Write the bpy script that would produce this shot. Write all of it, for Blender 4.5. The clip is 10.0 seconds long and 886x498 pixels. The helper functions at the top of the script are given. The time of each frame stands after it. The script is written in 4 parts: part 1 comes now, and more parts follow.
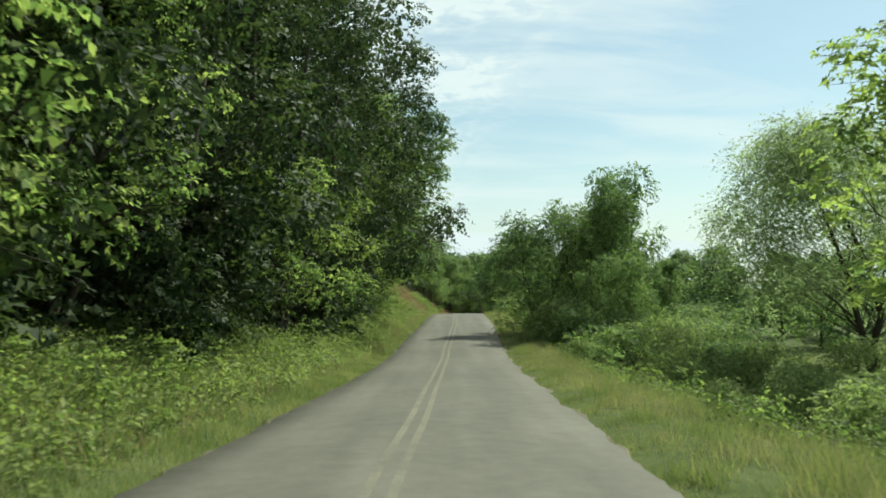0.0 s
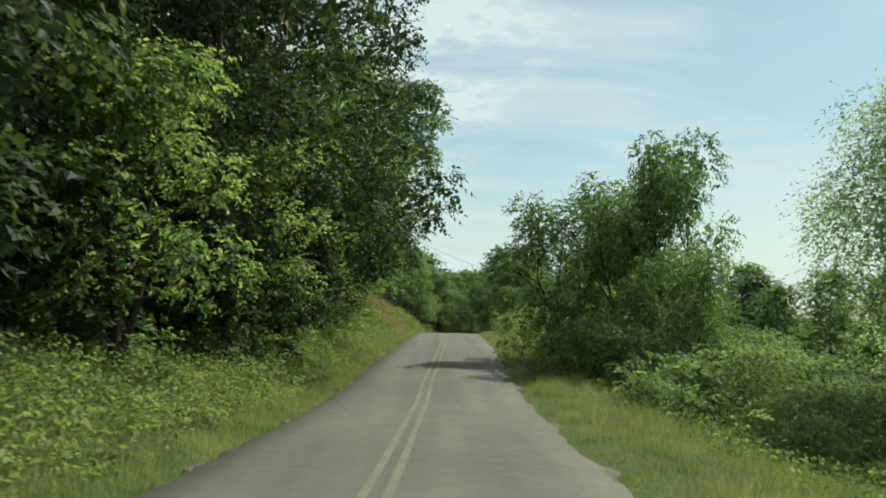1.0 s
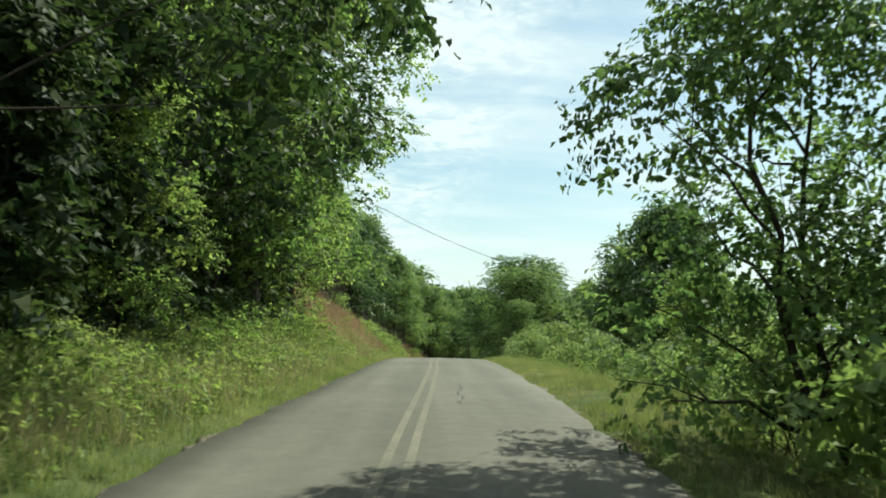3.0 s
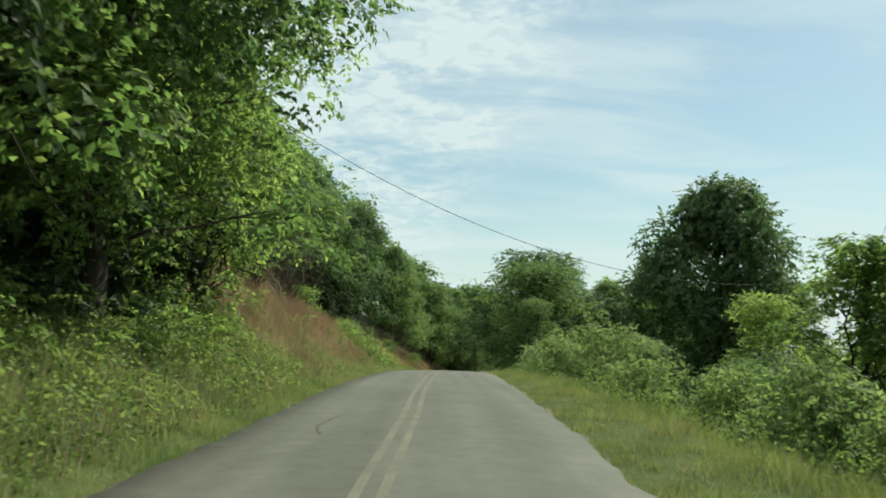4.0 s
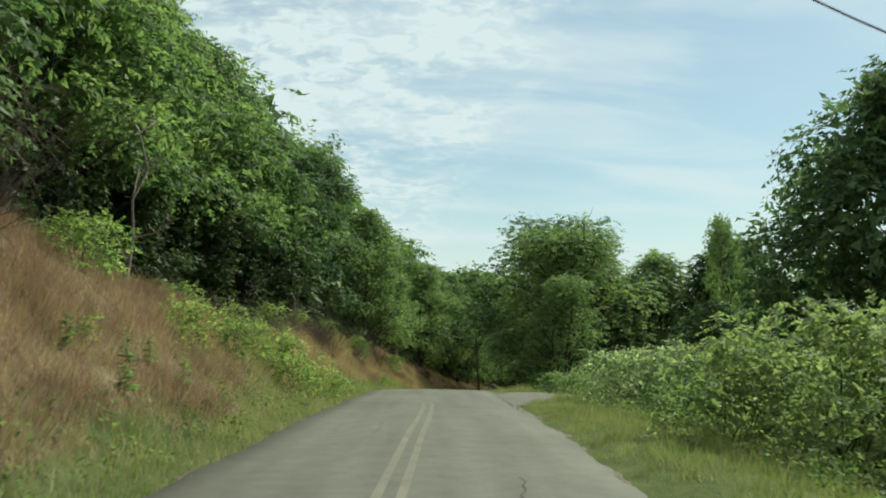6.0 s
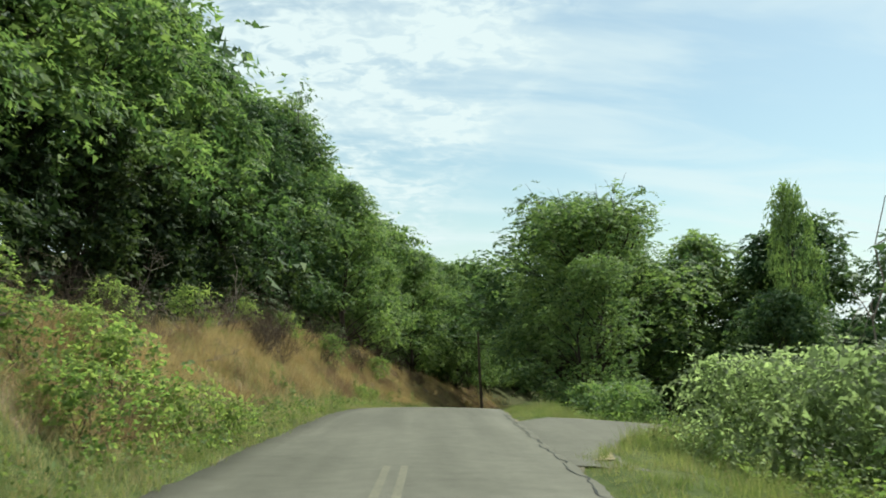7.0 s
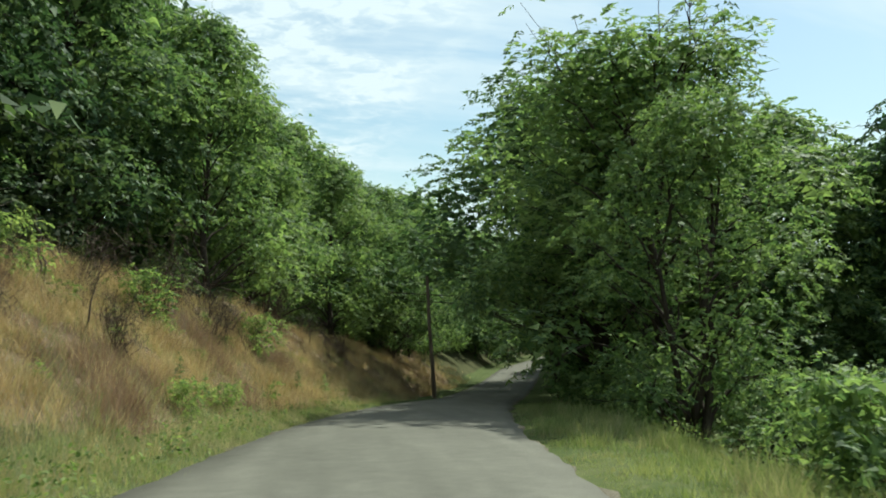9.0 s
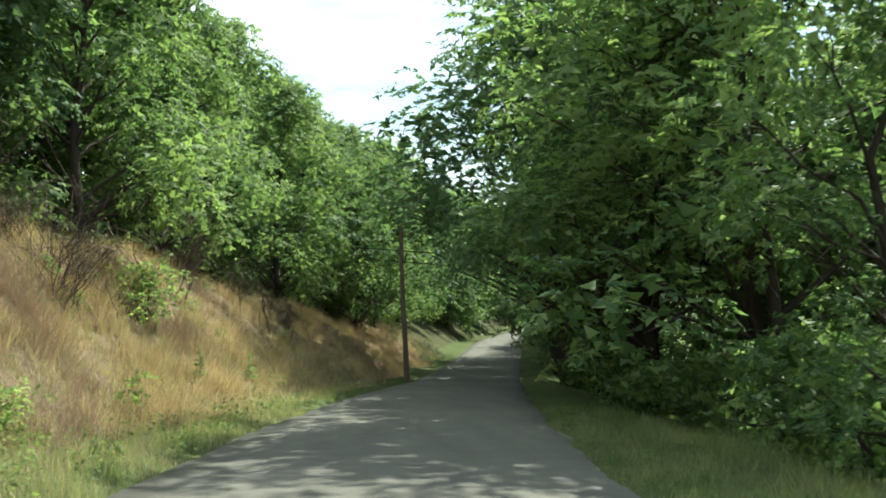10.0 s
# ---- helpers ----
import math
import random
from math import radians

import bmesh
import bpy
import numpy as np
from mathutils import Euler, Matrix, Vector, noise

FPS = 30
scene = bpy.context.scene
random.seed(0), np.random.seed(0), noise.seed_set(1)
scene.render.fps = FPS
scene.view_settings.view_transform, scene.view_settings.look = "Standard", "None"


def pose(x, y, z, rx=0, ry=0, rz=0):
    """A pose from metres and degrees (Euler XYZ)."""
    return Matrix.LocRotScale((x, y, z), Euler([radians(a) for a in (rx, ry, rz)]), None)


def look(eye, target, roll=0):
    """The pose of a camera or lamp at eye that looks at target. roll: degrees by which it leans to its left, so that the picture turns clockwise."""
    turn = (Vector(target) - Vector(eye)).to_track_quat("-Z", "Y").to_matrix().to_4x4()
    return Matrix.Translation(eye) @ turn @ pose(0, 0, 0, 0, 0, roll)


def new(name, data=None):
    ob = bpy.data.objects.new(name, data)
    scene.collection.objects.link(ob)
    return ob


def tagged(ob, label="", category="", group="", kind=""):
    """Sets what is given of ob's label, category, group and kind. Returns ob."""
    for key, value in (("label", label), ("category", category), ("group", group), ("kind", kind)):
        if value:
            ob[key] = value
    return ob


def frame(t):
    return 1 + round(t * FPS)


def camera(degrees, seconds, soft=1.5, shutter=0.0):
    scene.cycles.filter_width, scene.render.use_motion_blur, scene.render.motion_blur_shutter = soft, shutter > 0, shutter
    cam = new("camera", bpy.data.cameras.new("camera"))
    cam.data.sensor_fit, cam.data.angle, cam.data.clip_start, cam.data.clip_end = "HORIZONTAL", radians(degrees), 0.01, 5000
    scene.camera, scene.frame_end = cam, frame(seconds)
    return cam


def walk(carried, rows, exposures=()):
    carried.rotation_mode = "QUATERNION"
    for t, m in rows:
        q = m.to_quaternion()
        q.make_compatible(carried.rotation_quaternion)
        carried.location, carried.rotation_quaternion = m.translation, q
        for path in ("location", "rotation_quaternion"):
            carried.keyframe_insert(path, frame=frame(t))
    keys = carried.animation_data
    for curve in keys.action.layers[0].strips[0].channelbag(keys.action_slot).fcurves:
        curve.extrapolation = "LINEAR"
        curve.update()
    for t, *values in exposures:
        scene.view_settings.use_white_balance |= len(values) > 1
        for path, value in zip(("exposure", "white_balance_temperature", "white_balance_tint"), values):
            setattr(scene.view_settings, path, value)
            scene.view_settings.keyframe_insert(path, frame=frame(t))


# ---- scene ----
cam = camera(57.09, 10.0, soft=1.8, shutter=0.12)
# seconds, x, y, z, yaw, pitch, roll
ROWS = [
    (0, -0.0, -0.0, 1.6, 0.017, 2.999, 0.837),
    (0.5, 0.177, 7.03, 1.326, 0.061, 4.199, 0.108),
    (1, 0.287, 13.903, 1.029, -0.671, 4.479, -0.802),
    (1.5, 0.377, 20.732, 0.746, -1.578, 3.755, -1.165),
    (2, 0.46, 27.403, 0.481, -1.953, 3.254, -1.522),
    (2.5, 0.508, 33.841, 0.294, -1.497, 5.016, -1.334),
    (2.7, 0.543, 36.386, 0.239, -1.311, 5.84, -1.084),
    (3.8, 1.336, 50.939, 0.582, -0.85, 6.633, -1.442),
    (4, 1.378, 53.705, 0.635, -0.795, 6.39, -1.449),
    (4.5, 1.495, 60.681, 0.723, -0.951, 6.249, -1.106),
    (5, 1.58, 67.53, 0.785, -0.831, 6.324, -0.502),
    (5.5, 1.621, 74.086, 0.855, -0.953, 6.109, -0.565),
    (5.7, 1.645, 76.728, 0.862, -1.275, 5.998, -0.802),
    (6.8, 2.344, 91.417, 0.706, -1.261, 5.974, -0.97),
    (7, 2.336, 94.058, 0.648, -1.398, 6.027, -0.861),
    (7.5, 2.325, 100.612, 0.462, -2.069, 5.548, -0.566),
    (8, 2.381, 106.962, 0.245, -3.678, 4.921, -0.468),
    (8.5, 2.492, 113.102, 0.041, -5.068, 4.251, 0.092),
    (9, 2.765, 119.188, -0.184, -6.344, 3.186, 0.128),
    (9.5, 3.14, 124.974, -0.485, -7.873, 2.025, -0.915),
    (10, 3.369, 130.413, -0.933, -8.842, 1.127, -1.054),
]
EXPOSURES = [(0.0, 0.65, 6230, -8), (0.5, 0.52, 6230, -8), (1.5, 0.45, 6200, -8), (2.0, 0.58, 6200, -8), (2.5, 0.88, 6230, -8), (2.8, 0.85, 6230, -8), (3.8, 0.5, 6180, -8), (5.5, 0.42, 6180, -8), (7.0, 0.65, 6150, -7), (7.5, 0.6, 6120, -7), (8.5, 0.6, 6020, -6), (9.0, 0.72, 5980, -6), (9.5, 1.12, 5900, -5), (10.0, 1.5, 5900, -4)]
walk(cam, [(t, pose(x, y, z, 90 + pitch, roll, yaw)) for t, x, y, z, yaw, pitch, roll in ROWS], EXPOSURES)

# ---- world, sun ----
SUN_AZ, SUN_EL = 45.0, 48.0          # degrees: azimuth clockwise from +y, elevation
world = bpy.data.worlds.new("world")
scene.world = world
world.use_nodes = True
wn, wl = world.node_tree.nodes, world.node_tree.links
wn.clear()


def wnode(kind, operation=None, use_clamp=False):
    n = wn.new(kind)
    if operation:
        n.operation, n.use_clamp = operation, use_clamp
    return n


w_out = wnode("ShaderNodeOutputWorld")
w_bg = wnode("ShaderNodeBackground")
w_bg.inputs[1].default_value = 0.10
sky = wnode("ShaderNodeTexSky")
sky.sky_type, sky.sun_disc = "NISHITA", False
sky.sun_elevation, sky.sun_rotation = radians(SUN_EL), radians(SUN_AZ)
sky.air_density, sky.dust_density, sky.ozone_density = 1.2, 0.7, 3.0
w_co = wnode("ShaderNodeTexCoord")
w_sep = wnode("ShaderNodeSeparateXYZ")
wl.new(w_co.outputs["Generated"], w_sep.inputs[0])
w_z = wnode("ShaderNodeMath", operation="ADD")
w_z.inputs[1].default_value = 0.35
wl.new(w_sep.outputs[2], w_z.inputs[0])
w_zm = wnode("ShaderNodeMath", operation="MAXIMUM")
w_zm.inputs[1].default_value = 0.1
wl.new(w_z.outputs[0], w_zm.inputs[0])
w_dx = wnode("ShaderNodeMath", operation="DIVIDE")
w_dy = wnode("ShaderNodeMath", operation="DIVIDE")
for n, k in ((w_dx, 0), (w_dy, 1)):
    wl.new(w_sep.outputs[k], n.inputs[0])
    wl.new(w_zm.outputs[0], n.inputs[1])
w_uv = wnode("ShaderNodeCombineXYZ")
wl.new(w_dx.outputs[0], w_uv.inputs[0])
wl.new(w_dy.outputs[0], w_uv.inputs[1])


def cloud_noise(scale, detail, rough, lo, hi, stretch, turn=0.0, distortion=0.3):
    mp = wnode("ShaderNodeMapping")
    mp.inputs["Scale"].default_value = stretch
    mp.inputs["Rotation"].default_value = (0, 0, turn)
    wl.new(w_uv.outputs[0], mp.inputs[0])
    n = wnode("ShaderNodeTexNoise")
    n.inputs["Scale"].default_value, n.inputs["Detail"].default_value, n.inputs["Roughness"].default_value = scale, detail, rough
    n.inputs["Distortion"].default_value = distortion
    wl.new(mp.outputs[0], n.inputs["Vector"])
    return soft_range(n.outputs[0], lo, hi)


def soft_range(value, lo, hi, to_lo=0.0, to_hi=1.0):
    r = wnode("ShaderNodeMapRange")
    r.interpolation_type = "SMOOTHSTEP"
    r.inputs["From Min"].default_value, r.inputs["From Max"].default_value = lo, hi
    r.inputs["To Min"].default_value, r.inputs["To Max"].default_value = to_lo, to_hi
    wl.new(value, r.inputs[0])
    return r.outputs[0]


def w_math(operation, a, b, use_clamp=False):
    n = wnode("ShaderNodeMath", operation, use_clamp)
    for k, v in enumerate((a, b)):
        if isinstance(v, (int, float)):
            n.inputs[k].default_value = v
        else:
            wl.new(v, n.inputs[k])
    return n.outputs[0]


# a mottled field of small high clouds on one side of the sky, thin streaks of veil on the other, haze low down
streaks = cloud_noise(1.5, 5, 0.58, 0.38, 0.68, (0.7, 2.6, 1), 0.16, 0.8)
dapple = cloud_noise(21.0, 4, 0.55, 0.34, 0.68, (1.0, 1.5, 1), 0.35, 0.6)
banks = cloud_noise(4.2, 5, 0.6, 0.28, 0.56, (1.0, 1.6, 1), 0.4, 0.5)
field_edge = w_math("ADD", w_dx.outputs[0], w_math("MULTIPLY", w_dy.outputs[0], 0.23))
field = soft_range(field_edge, 0.62, 0.36)
mottle = w_math("MULTIPLY", field, w_math("MULTIPLY", w_math("ADD", w_math("MULTIPLY", dapple, 0.68), 0.20), banks))
haze = soft_range(w_sep.outputs[2], 0.20, 0.02, 0.0, 0.42)
amount = w_math("ADD", w_math("ADD", w_math("MULTIPLY", streaks, 0.52), mottle), w_math("ADD", haze, 0.20), True)
w_dim = wnode("ShaderNodeMix")
w_dim.data_type, w_dim.blend_type = "RGBA", "MULTIPLY"
w_dim.inputs["Factor"].default_value = 1.0
wl.new(sky.outputs[0], w_dim.inputs[6])
w_dim.inputs[7].default_value = (0.80, 0.77, 0.70, 1)
w_mix = wnode("ShaderNodeMix")
w_mix.data_type = "RGBA"
wl.new(amount, w_mix.inputs["Factor"])
wl.new(w_dim.outputs[2], w_mix.inputs[6])
w_mix.inputs[7].default_value = (5.65, 5.85, 6.1, 1)
wl.new(w_mix.outputs[2], w_bg.inputs[0])
wl.new(w_bg.outputs[0], w_out.inputs[0])

sun = new("sun", bpy.data.lights.new("sun", "SUN"))
sun.data.energy, sun.data.angle, sun.data.color = 4.4, radians(0.6), (1.0, 0.93, 0.80)
_sd = Vector((math.sin(radians(SUN_AZ)) * math.cos(radians(SUN_EL)), math.cos(radians(SUN_AZ)) * math.cos(radians(SUN_EL)), math.sin(radians(SUN_EL))))
sun.matrix_world = look(tuple(_sd * 200), (0, 0, 0))


# ---- materials ----
def material(name):
    m = bpy.data.materials.new(name)
    m.use_nodes = True
    m.node_tree.nodes.clear()
    return m, m.node_tree.nodes, m.node_tree.links


def ramp(nodes, stops):
    r = nodes.new("ShaderNodeValToRGB")
    e = r.color_ramp.elements
    while len(e) < len(stops):
        e.new(0.5)
    for q, (p, c) in zip(e, stops):
        q.position, q.color = p, (*c, 1)
    return r


def noise_node(nodes, links, scale, detail=4, rough=0.55, vector=None, distortion=0.0):
    n = nodes.new("ShaderNodeTexNoise")
    n.inputs["Scale"].default_value, n.inputs["Detail"].default_value, n.inputs["Roughness"].default_value = scale, detail, rough
    n.inputs["Distortion"].default_value = distortion
    if vector is not None:
        links.new(vector, n.inputs["Vector"])
    return n


def mix_color(nodes, links, fac, a, b, mode="MIX"):
    m = nodes.new("ShaderNodeMix")
    m.data_type, m.blend_type = "RGBA", mode
    for sock, v in ((m.inputs["Factor"], fac), (m.inputs[6], a), (m.inputs[7], b)):
        if isinstance(v, (int, float)):
            sock.default_value = v
        elif isinstance(v, tuple):
            sock.default_value = (*v, 1)
        else:
            links.new(v, sock)
    return m.outputs[2]


def leaf_material(name, dark, mid, light, clump=0.35, gloss=0.6, through_amount=0.45, tint=(1.42, 1.56, 1.0)):
    """Leaves: colour varies leaf by leaf and by bough; part of the light goes through."""
    m, n, l = material(name)
    out = n.new("ShaderNodeOutputMaterial")
    geo = n.new("ShaderNodeNewGeometry")
    co = n.new("ShaderNodeTexCoord")
    info = n.new("ShaderNodeObjectInfo")
    big = noise_node(n, l, clump, 2, 0.5, co.outputs["Object"])
    add = n.new("ShaderNodeMath")
    add.operation = "MULTIPLY_ADD"
    l.new(geo.outputs["Random Per Island"], add.inputs[0])
    add.inputs[1].default_value = 0.45
    l.new(big.outputs[0], add.inputs[2])
    sub = n.new("ShaderNodeMath")
    sub.operation = "MULTIPLY_ADD"
    l.new(info.outputs["Random"], sub.inputs[0])
    sub.inputs[1].default_value = 0.22
    l.new(add.outputs[0], sub.inputs[2])
    r = ramp(n, [(0.35, dark), (0.75, mid), (1.0, light)])
    l.new(sub.outputs[0], r.inputs[0])
    dif = n.new("ShaderNodeBsdfPrincipled")
    l.new(r.outputs[0], dif.inputs["Base Color"])
    dif.inputs["Roughness"].default_value = gloss
    dif.inputs["Specular IOR Level"].default_value = 0.15
    tr = n.new("ShaderNodeBsdfTranslucent")
    l.new(mix_color(n, l, 1.0, r.outputs[0], tint, "MULTIPLY"), tr.inputs[0])
    mx = n.new("ShaderNodeMixShader")
    mx.inputs[0].default_value = through_amount
    l.new(dif.outputs[0], mx.inputs[1])
    l.new(tr.outputs[0], mx.inputs[2])
    l.new(mx.outputs[0], out.inputs[0])
    return m


def rough_material(name, stops, scales=(0.6, 14.0), rough=0.9, bump=0.4, bump_scale=40.0, spec=0.08, weights=0.5, stretch=(1, 1, 1)):
    """A plain rough surface: two scales of noise through a colour ramp, fine relief."""
    m, n, l = material(name)
    out = n.new("ShaderNodeOutputMaterial")
    co = n.new("ShaderNodeTexCoord")
    mp = n.new("ShaderNodeMapping")
    mp.inputs["Scale"].default_value = stretch
    l.new(co.outputs["Object"], mp.inputs[0])
    a = noise_node(n, l, scales[0], 5, 0.6, mp.outputs[0])
    b = noise_node(n, l, scales[1], 5, 0.65, mp.outputs[0])
    mx = n.new("ShaderNodeMix")
    mx.inputs[0].default_value = weights
    l.new(a.outputs[0], mx.inputs[2])
    l.new(b.outputs[0], mx.inputs[3])
    r = ramp(n, stops)
    l.new(mx.outputs[0], r.inputs[0])
    p = n.new("ShaderNodeBsdfPrincipled")
    l.new(r.outputs[0], p.inputs["Base Color"])
    p.inputs["Roughness"].default_value = rough
    p.inputs["Specular IOR Level"].default_value = spec
    c = noise_node(n, l, bump_scale, 4, 0.7, mp.outputs[0])
    bp = n.new("ShaderNodeBump")
    bp.inputs["Strength"].default_value = bump
    bp.inputs["Distance"].default_value = 0.02
    l.new(c.outputs[0], bp.inputs["Height"])
    l.new(bp.outputs[0], p.inputs["Normal"])
    l.new(p.outputs[0], out.inputs[0])
    return m


M_LEAF = leaf_material("leaf_broad", (0.042, 0.070, 0.031), (0.104, 0.158, 0.068), (0.220, 0.278, 0.108), through_amount=0.45)
M_LEAF_B = leaf_material("leaf_bright", (0.060, 0.098, 0.036), (0.142, 0.196, 0.073), (0.29, 0.33, 0.12), through_amount=0.6)
M_LEAF_D = leaf_material("leaf_dark", (0.024, 0.045, 0.022), (0.060, 0.102, 0.049), (0.135, 0.185, 0.082), through_amount=0.35)
# darkened leaf: the shade of the wood is put into its colour
M_LEAF_SHADE = leaf_material("leaf_shade_dark", (0.012, 0.021, 0.010), (0.028, 0.046, 0.020), (0.072, 0.094, 0.038), through_amount=0.35)
M_LEAF_P = leaf_material("leaf_pale", (0.115, 0.142, 0.085), (0.205, 0.245, 0.145), (0.31, 0.35, 0.21), through_amount=0.62)
M_LEAF_V = leaf_material("leaf_vine", (0.070, 0.106, 0.050), (0.148, 0.192, 0.084), (0.26, 0.30, 0.14), clump=0.9, through_amount=0.5)
M_WEED = leaf_material("weed_leaf", (0.045, 0.075, 0.025), (0.118, 0.163, 0.052), (0.25, 0.29, 0.105), clump=0.8, through_amount=0.45)
M_GRASS = leaf_material("grass_blade", (0.080, 0.125, 0.050), (0.152, 0.212, 0.086), (0.29, 0.325, 0.17), clump=0.7, through_amount=0.4, tint=(1.4, 1.3, 0.7))
M_DRY = leaf_material("dry_grass_blade", (0.135, 0.084, 0.056), (0.305, 0.202, 0.130), (0.49, 0.37, 0.24), clump=0.8, gloss=0.8, through_amount=0.35, tint=(1.05, 1.0, 0.9))
M_STRAW = leaf_material("straw_grass_blade", (0.22, 0.162, 0.080), (0.43, 0.325, 0.160), (0.64, 0.515, 0.285), clump=0.8, gloss=0.8, through_amount=0.35, tint=(1.05, 1.0, 0.85))
M_PLUME = leaf_material("grass_plume", (0.14, 0.155, 0.085), (0.24, 0.24, 0.135), (0.38, 0.35, 0.22), clump=0.7, gloss=0.8, through_amount=0.4, tint=(1.2, 1.15, 0.8))
M_DRY_D = leaf_material("dead_grass_dark", (0.09, 0.06, 0.045), (0.19, 0.125, 0.085), (0.32, 0.225, 0.15), clump=0.8, gloss=0.85, through_amount=0.3, tint=(1.05, 1.0, 0.9))
M_BARK = rough_material("bark", [(0.3, (0.028, 0.022, 0.017)), (0.55, (0.064, 0.053, 0.042)), (0.75, (0.115, 0.098, 0.08))], (1.5, 18.0), 0.95, 0.8, 22.0, stretch=(1, 1, 0.25))
M_TWIG = rough_material("dry_twigs", [(0.3, (0.055, 0.040, 0.030)), (0.7, (0.15, 0.118, 0.092))], (2.0, 20.0), 0.9, 0.5, 30.0)
M_DEAD = rough_material("dead_wood", [(0.3, (0.13, 0.10, 0.08)), (0.7, (0.30, 0.26, 0.22))], (2.0, 20.0), 0.9, 0.5, 30.0)
def asphalt_material():
    """Worn asphalt: stone speckle, streaks along the wheel tracks, darker patches."""
    m, n, l = material("asphalt")
    out = n.new("ShaderNodeOutputMaterial")
    co = n.new("ShaderNodeTexCoord")
    mp = n.new("ShaderNodeMapping")
    mp.inputs["Scale"].default_value = (1.0, 0.035, 1.0)
    l.new(co.outputs["Object"], mp.inputs[0])
    streak = noise_node(n, l, 1.3, 3, 0.5, mp.outputs[0])
    patch = noise_node(n, l, 0.22, 4, 0.6, co.outputs["Object"])
    speck = noise_node(n, l, 55.0, 3, 0.7, co.outputs["Object"])
    blot = noise_node(n, l, 3.0, 4, 0.65, co.outputs["Object"])
    r = ramp(n, [(0.32, (0.070, 0.066, 0.054)), (0.5, (0.118, 0.112, 0.093)), (0.68, (0.176, 0.167, 0.139))])
    sums = None
    for tex, w in ((streak, 0.28), (patch, 0.24), (speck, 0.26), (blot, 0.22)):
        q = n.new("ShaderNodeMath")
        q.operation = "MULTIPLY_ADD"
        l.new(tex.outputs[0], q.inputs[0])
        q.inputs[1].default_value = w
        if sums is None:
            q.inputs[2].default_value = 0.0
        else:
            l.new(sums, q.inputs[2])
        sums = q.outputs[0]
    l.new(sums, r.inputs[0])
    p = n.new("ShaderNodeBsdfPrincipled")
    l.new(r.outputs[0], p.inputs["Base Color"])
    p.inputs["Roughness"].default_value = 0.88
    p.inputs["Specular IOR Level"].default_value = 0.18
    bp = n.new("ShaderNodeBump")
    bp.inputs["Strength"].default_value, bp.inputs["Distance"].default_value = 0.5, 0.012
    l.new(speck.outputs[0], bp.inputs["Height"])
    l.new(bp.outputs[0], p.inputs["Normal"])
    l.new(p.outputs[0], out.inputs[0])
    return m


M_ROAD = asphalt_material()
M_LINE = rough_material("faded_line_paint", [(0.34, (0.115, 0.11, 0.092)), (0.50, (0.160, 0.150, 0.118)), (0.66, (0.215, 0.198, 0.150))], (1.1, 22.0), 0.8, 0.2, 80.0, weights=0.55)
M_GROUND = rough_material("soil_and_litter", [(0.3, (0.028, 0.028, 0.014)), (0.5, (0.055, 0.058, 0.025)), (0.7, (0.10, 0.09, 0.045))], (0.3, 5.0), 1.0, 0.8, 12.0)
M_MEADOW = rough_material("meadow_turf", [(0.3, (0.038, 0.052, 0.018)), (0.5, (0.072, 0.090, 0.032)), (0.7, (0.118, 0.124, 0.054))], (0.25, 4.0), 1.0, 0.8, 12.0)
M_BANK = rough_material("dry_bank_soil", [(0.3, (0.070, 0.050, 0.033)), (0.5, (0.135, 0.098, 0.064)), (0.7, (0.215, 0.162, 0.108))], (0.7, 6.0), 1.0, 1.0, 14.0)
M_GRIT = rough_material("gravel_edge", [(0.3, (0.085, 0.074, 0.055)), (0.5, (0.15, 0.132, 0.10)), (0.7, (0.23, 0.205, 0.16))], (1.2, 30.0), 0.95, 0.9, 60.0)
M_SAND = rough_material("sandy_soil", [(0.3, (0.20, 0.155, 0.10)), (0.5, (0.30, 0.24, 0.16)), (0.7, (0.40, 0.33, 0.23))], (1.6, 24.0), 0.95, 0.6, 50.0)
M_POLE = rough_material("weathered_pole", [(0.3, (0.10, 0.075, 0.058)), (0.7, (0.21, 0.165, 0.13))], (1.0, 14.0), 0.9, 0.5, 25.0, stretch=(1, 1, 0.15))
M_WIRE = rough_material("cable_sheath", [(0.3, (0.02, 0.02, 0.02)), (0.7, (0.05, 0.05, 0.05))], (4, 30), 0.6, 0.1)


# ---- mesh helpers ----
def mesh_of(name, verts, faces, mat, smooth=False):
    """A mesh from numpy arrays: verts (n, 3), faces (m, 3 or 4)."""
    verts, faces = np.asarray(verts, dtype=np.float32), np.asarray(faces, dtype=np.int32)
    me = bpy.data.meshes.new(name)
    k = faces.shape[1]
    me.vertices.add(len(verts))
    me.vertices.foreach_set("co", verts.ravel())
    me.loops.add(faces.size)
    me.loops.foreach_set("vertex_index", faces.ravel())
    me.polygons.add(len(faces))
    me.polygons.foreach_set("loop_start", np.arange(0, faces.size, k, dtype=np.int32))
    if smooth:
        me.polygons.foreach_set("use_smooth", np.ones(len(faces), dtype=bool))
    me.update(calc_edges=True)
    me.materials.append(mat)
    return me


def child(name, me, parent, label=""):
    ob = new(name, me)
    ob.parent = parent
    return tagged(ob, label)


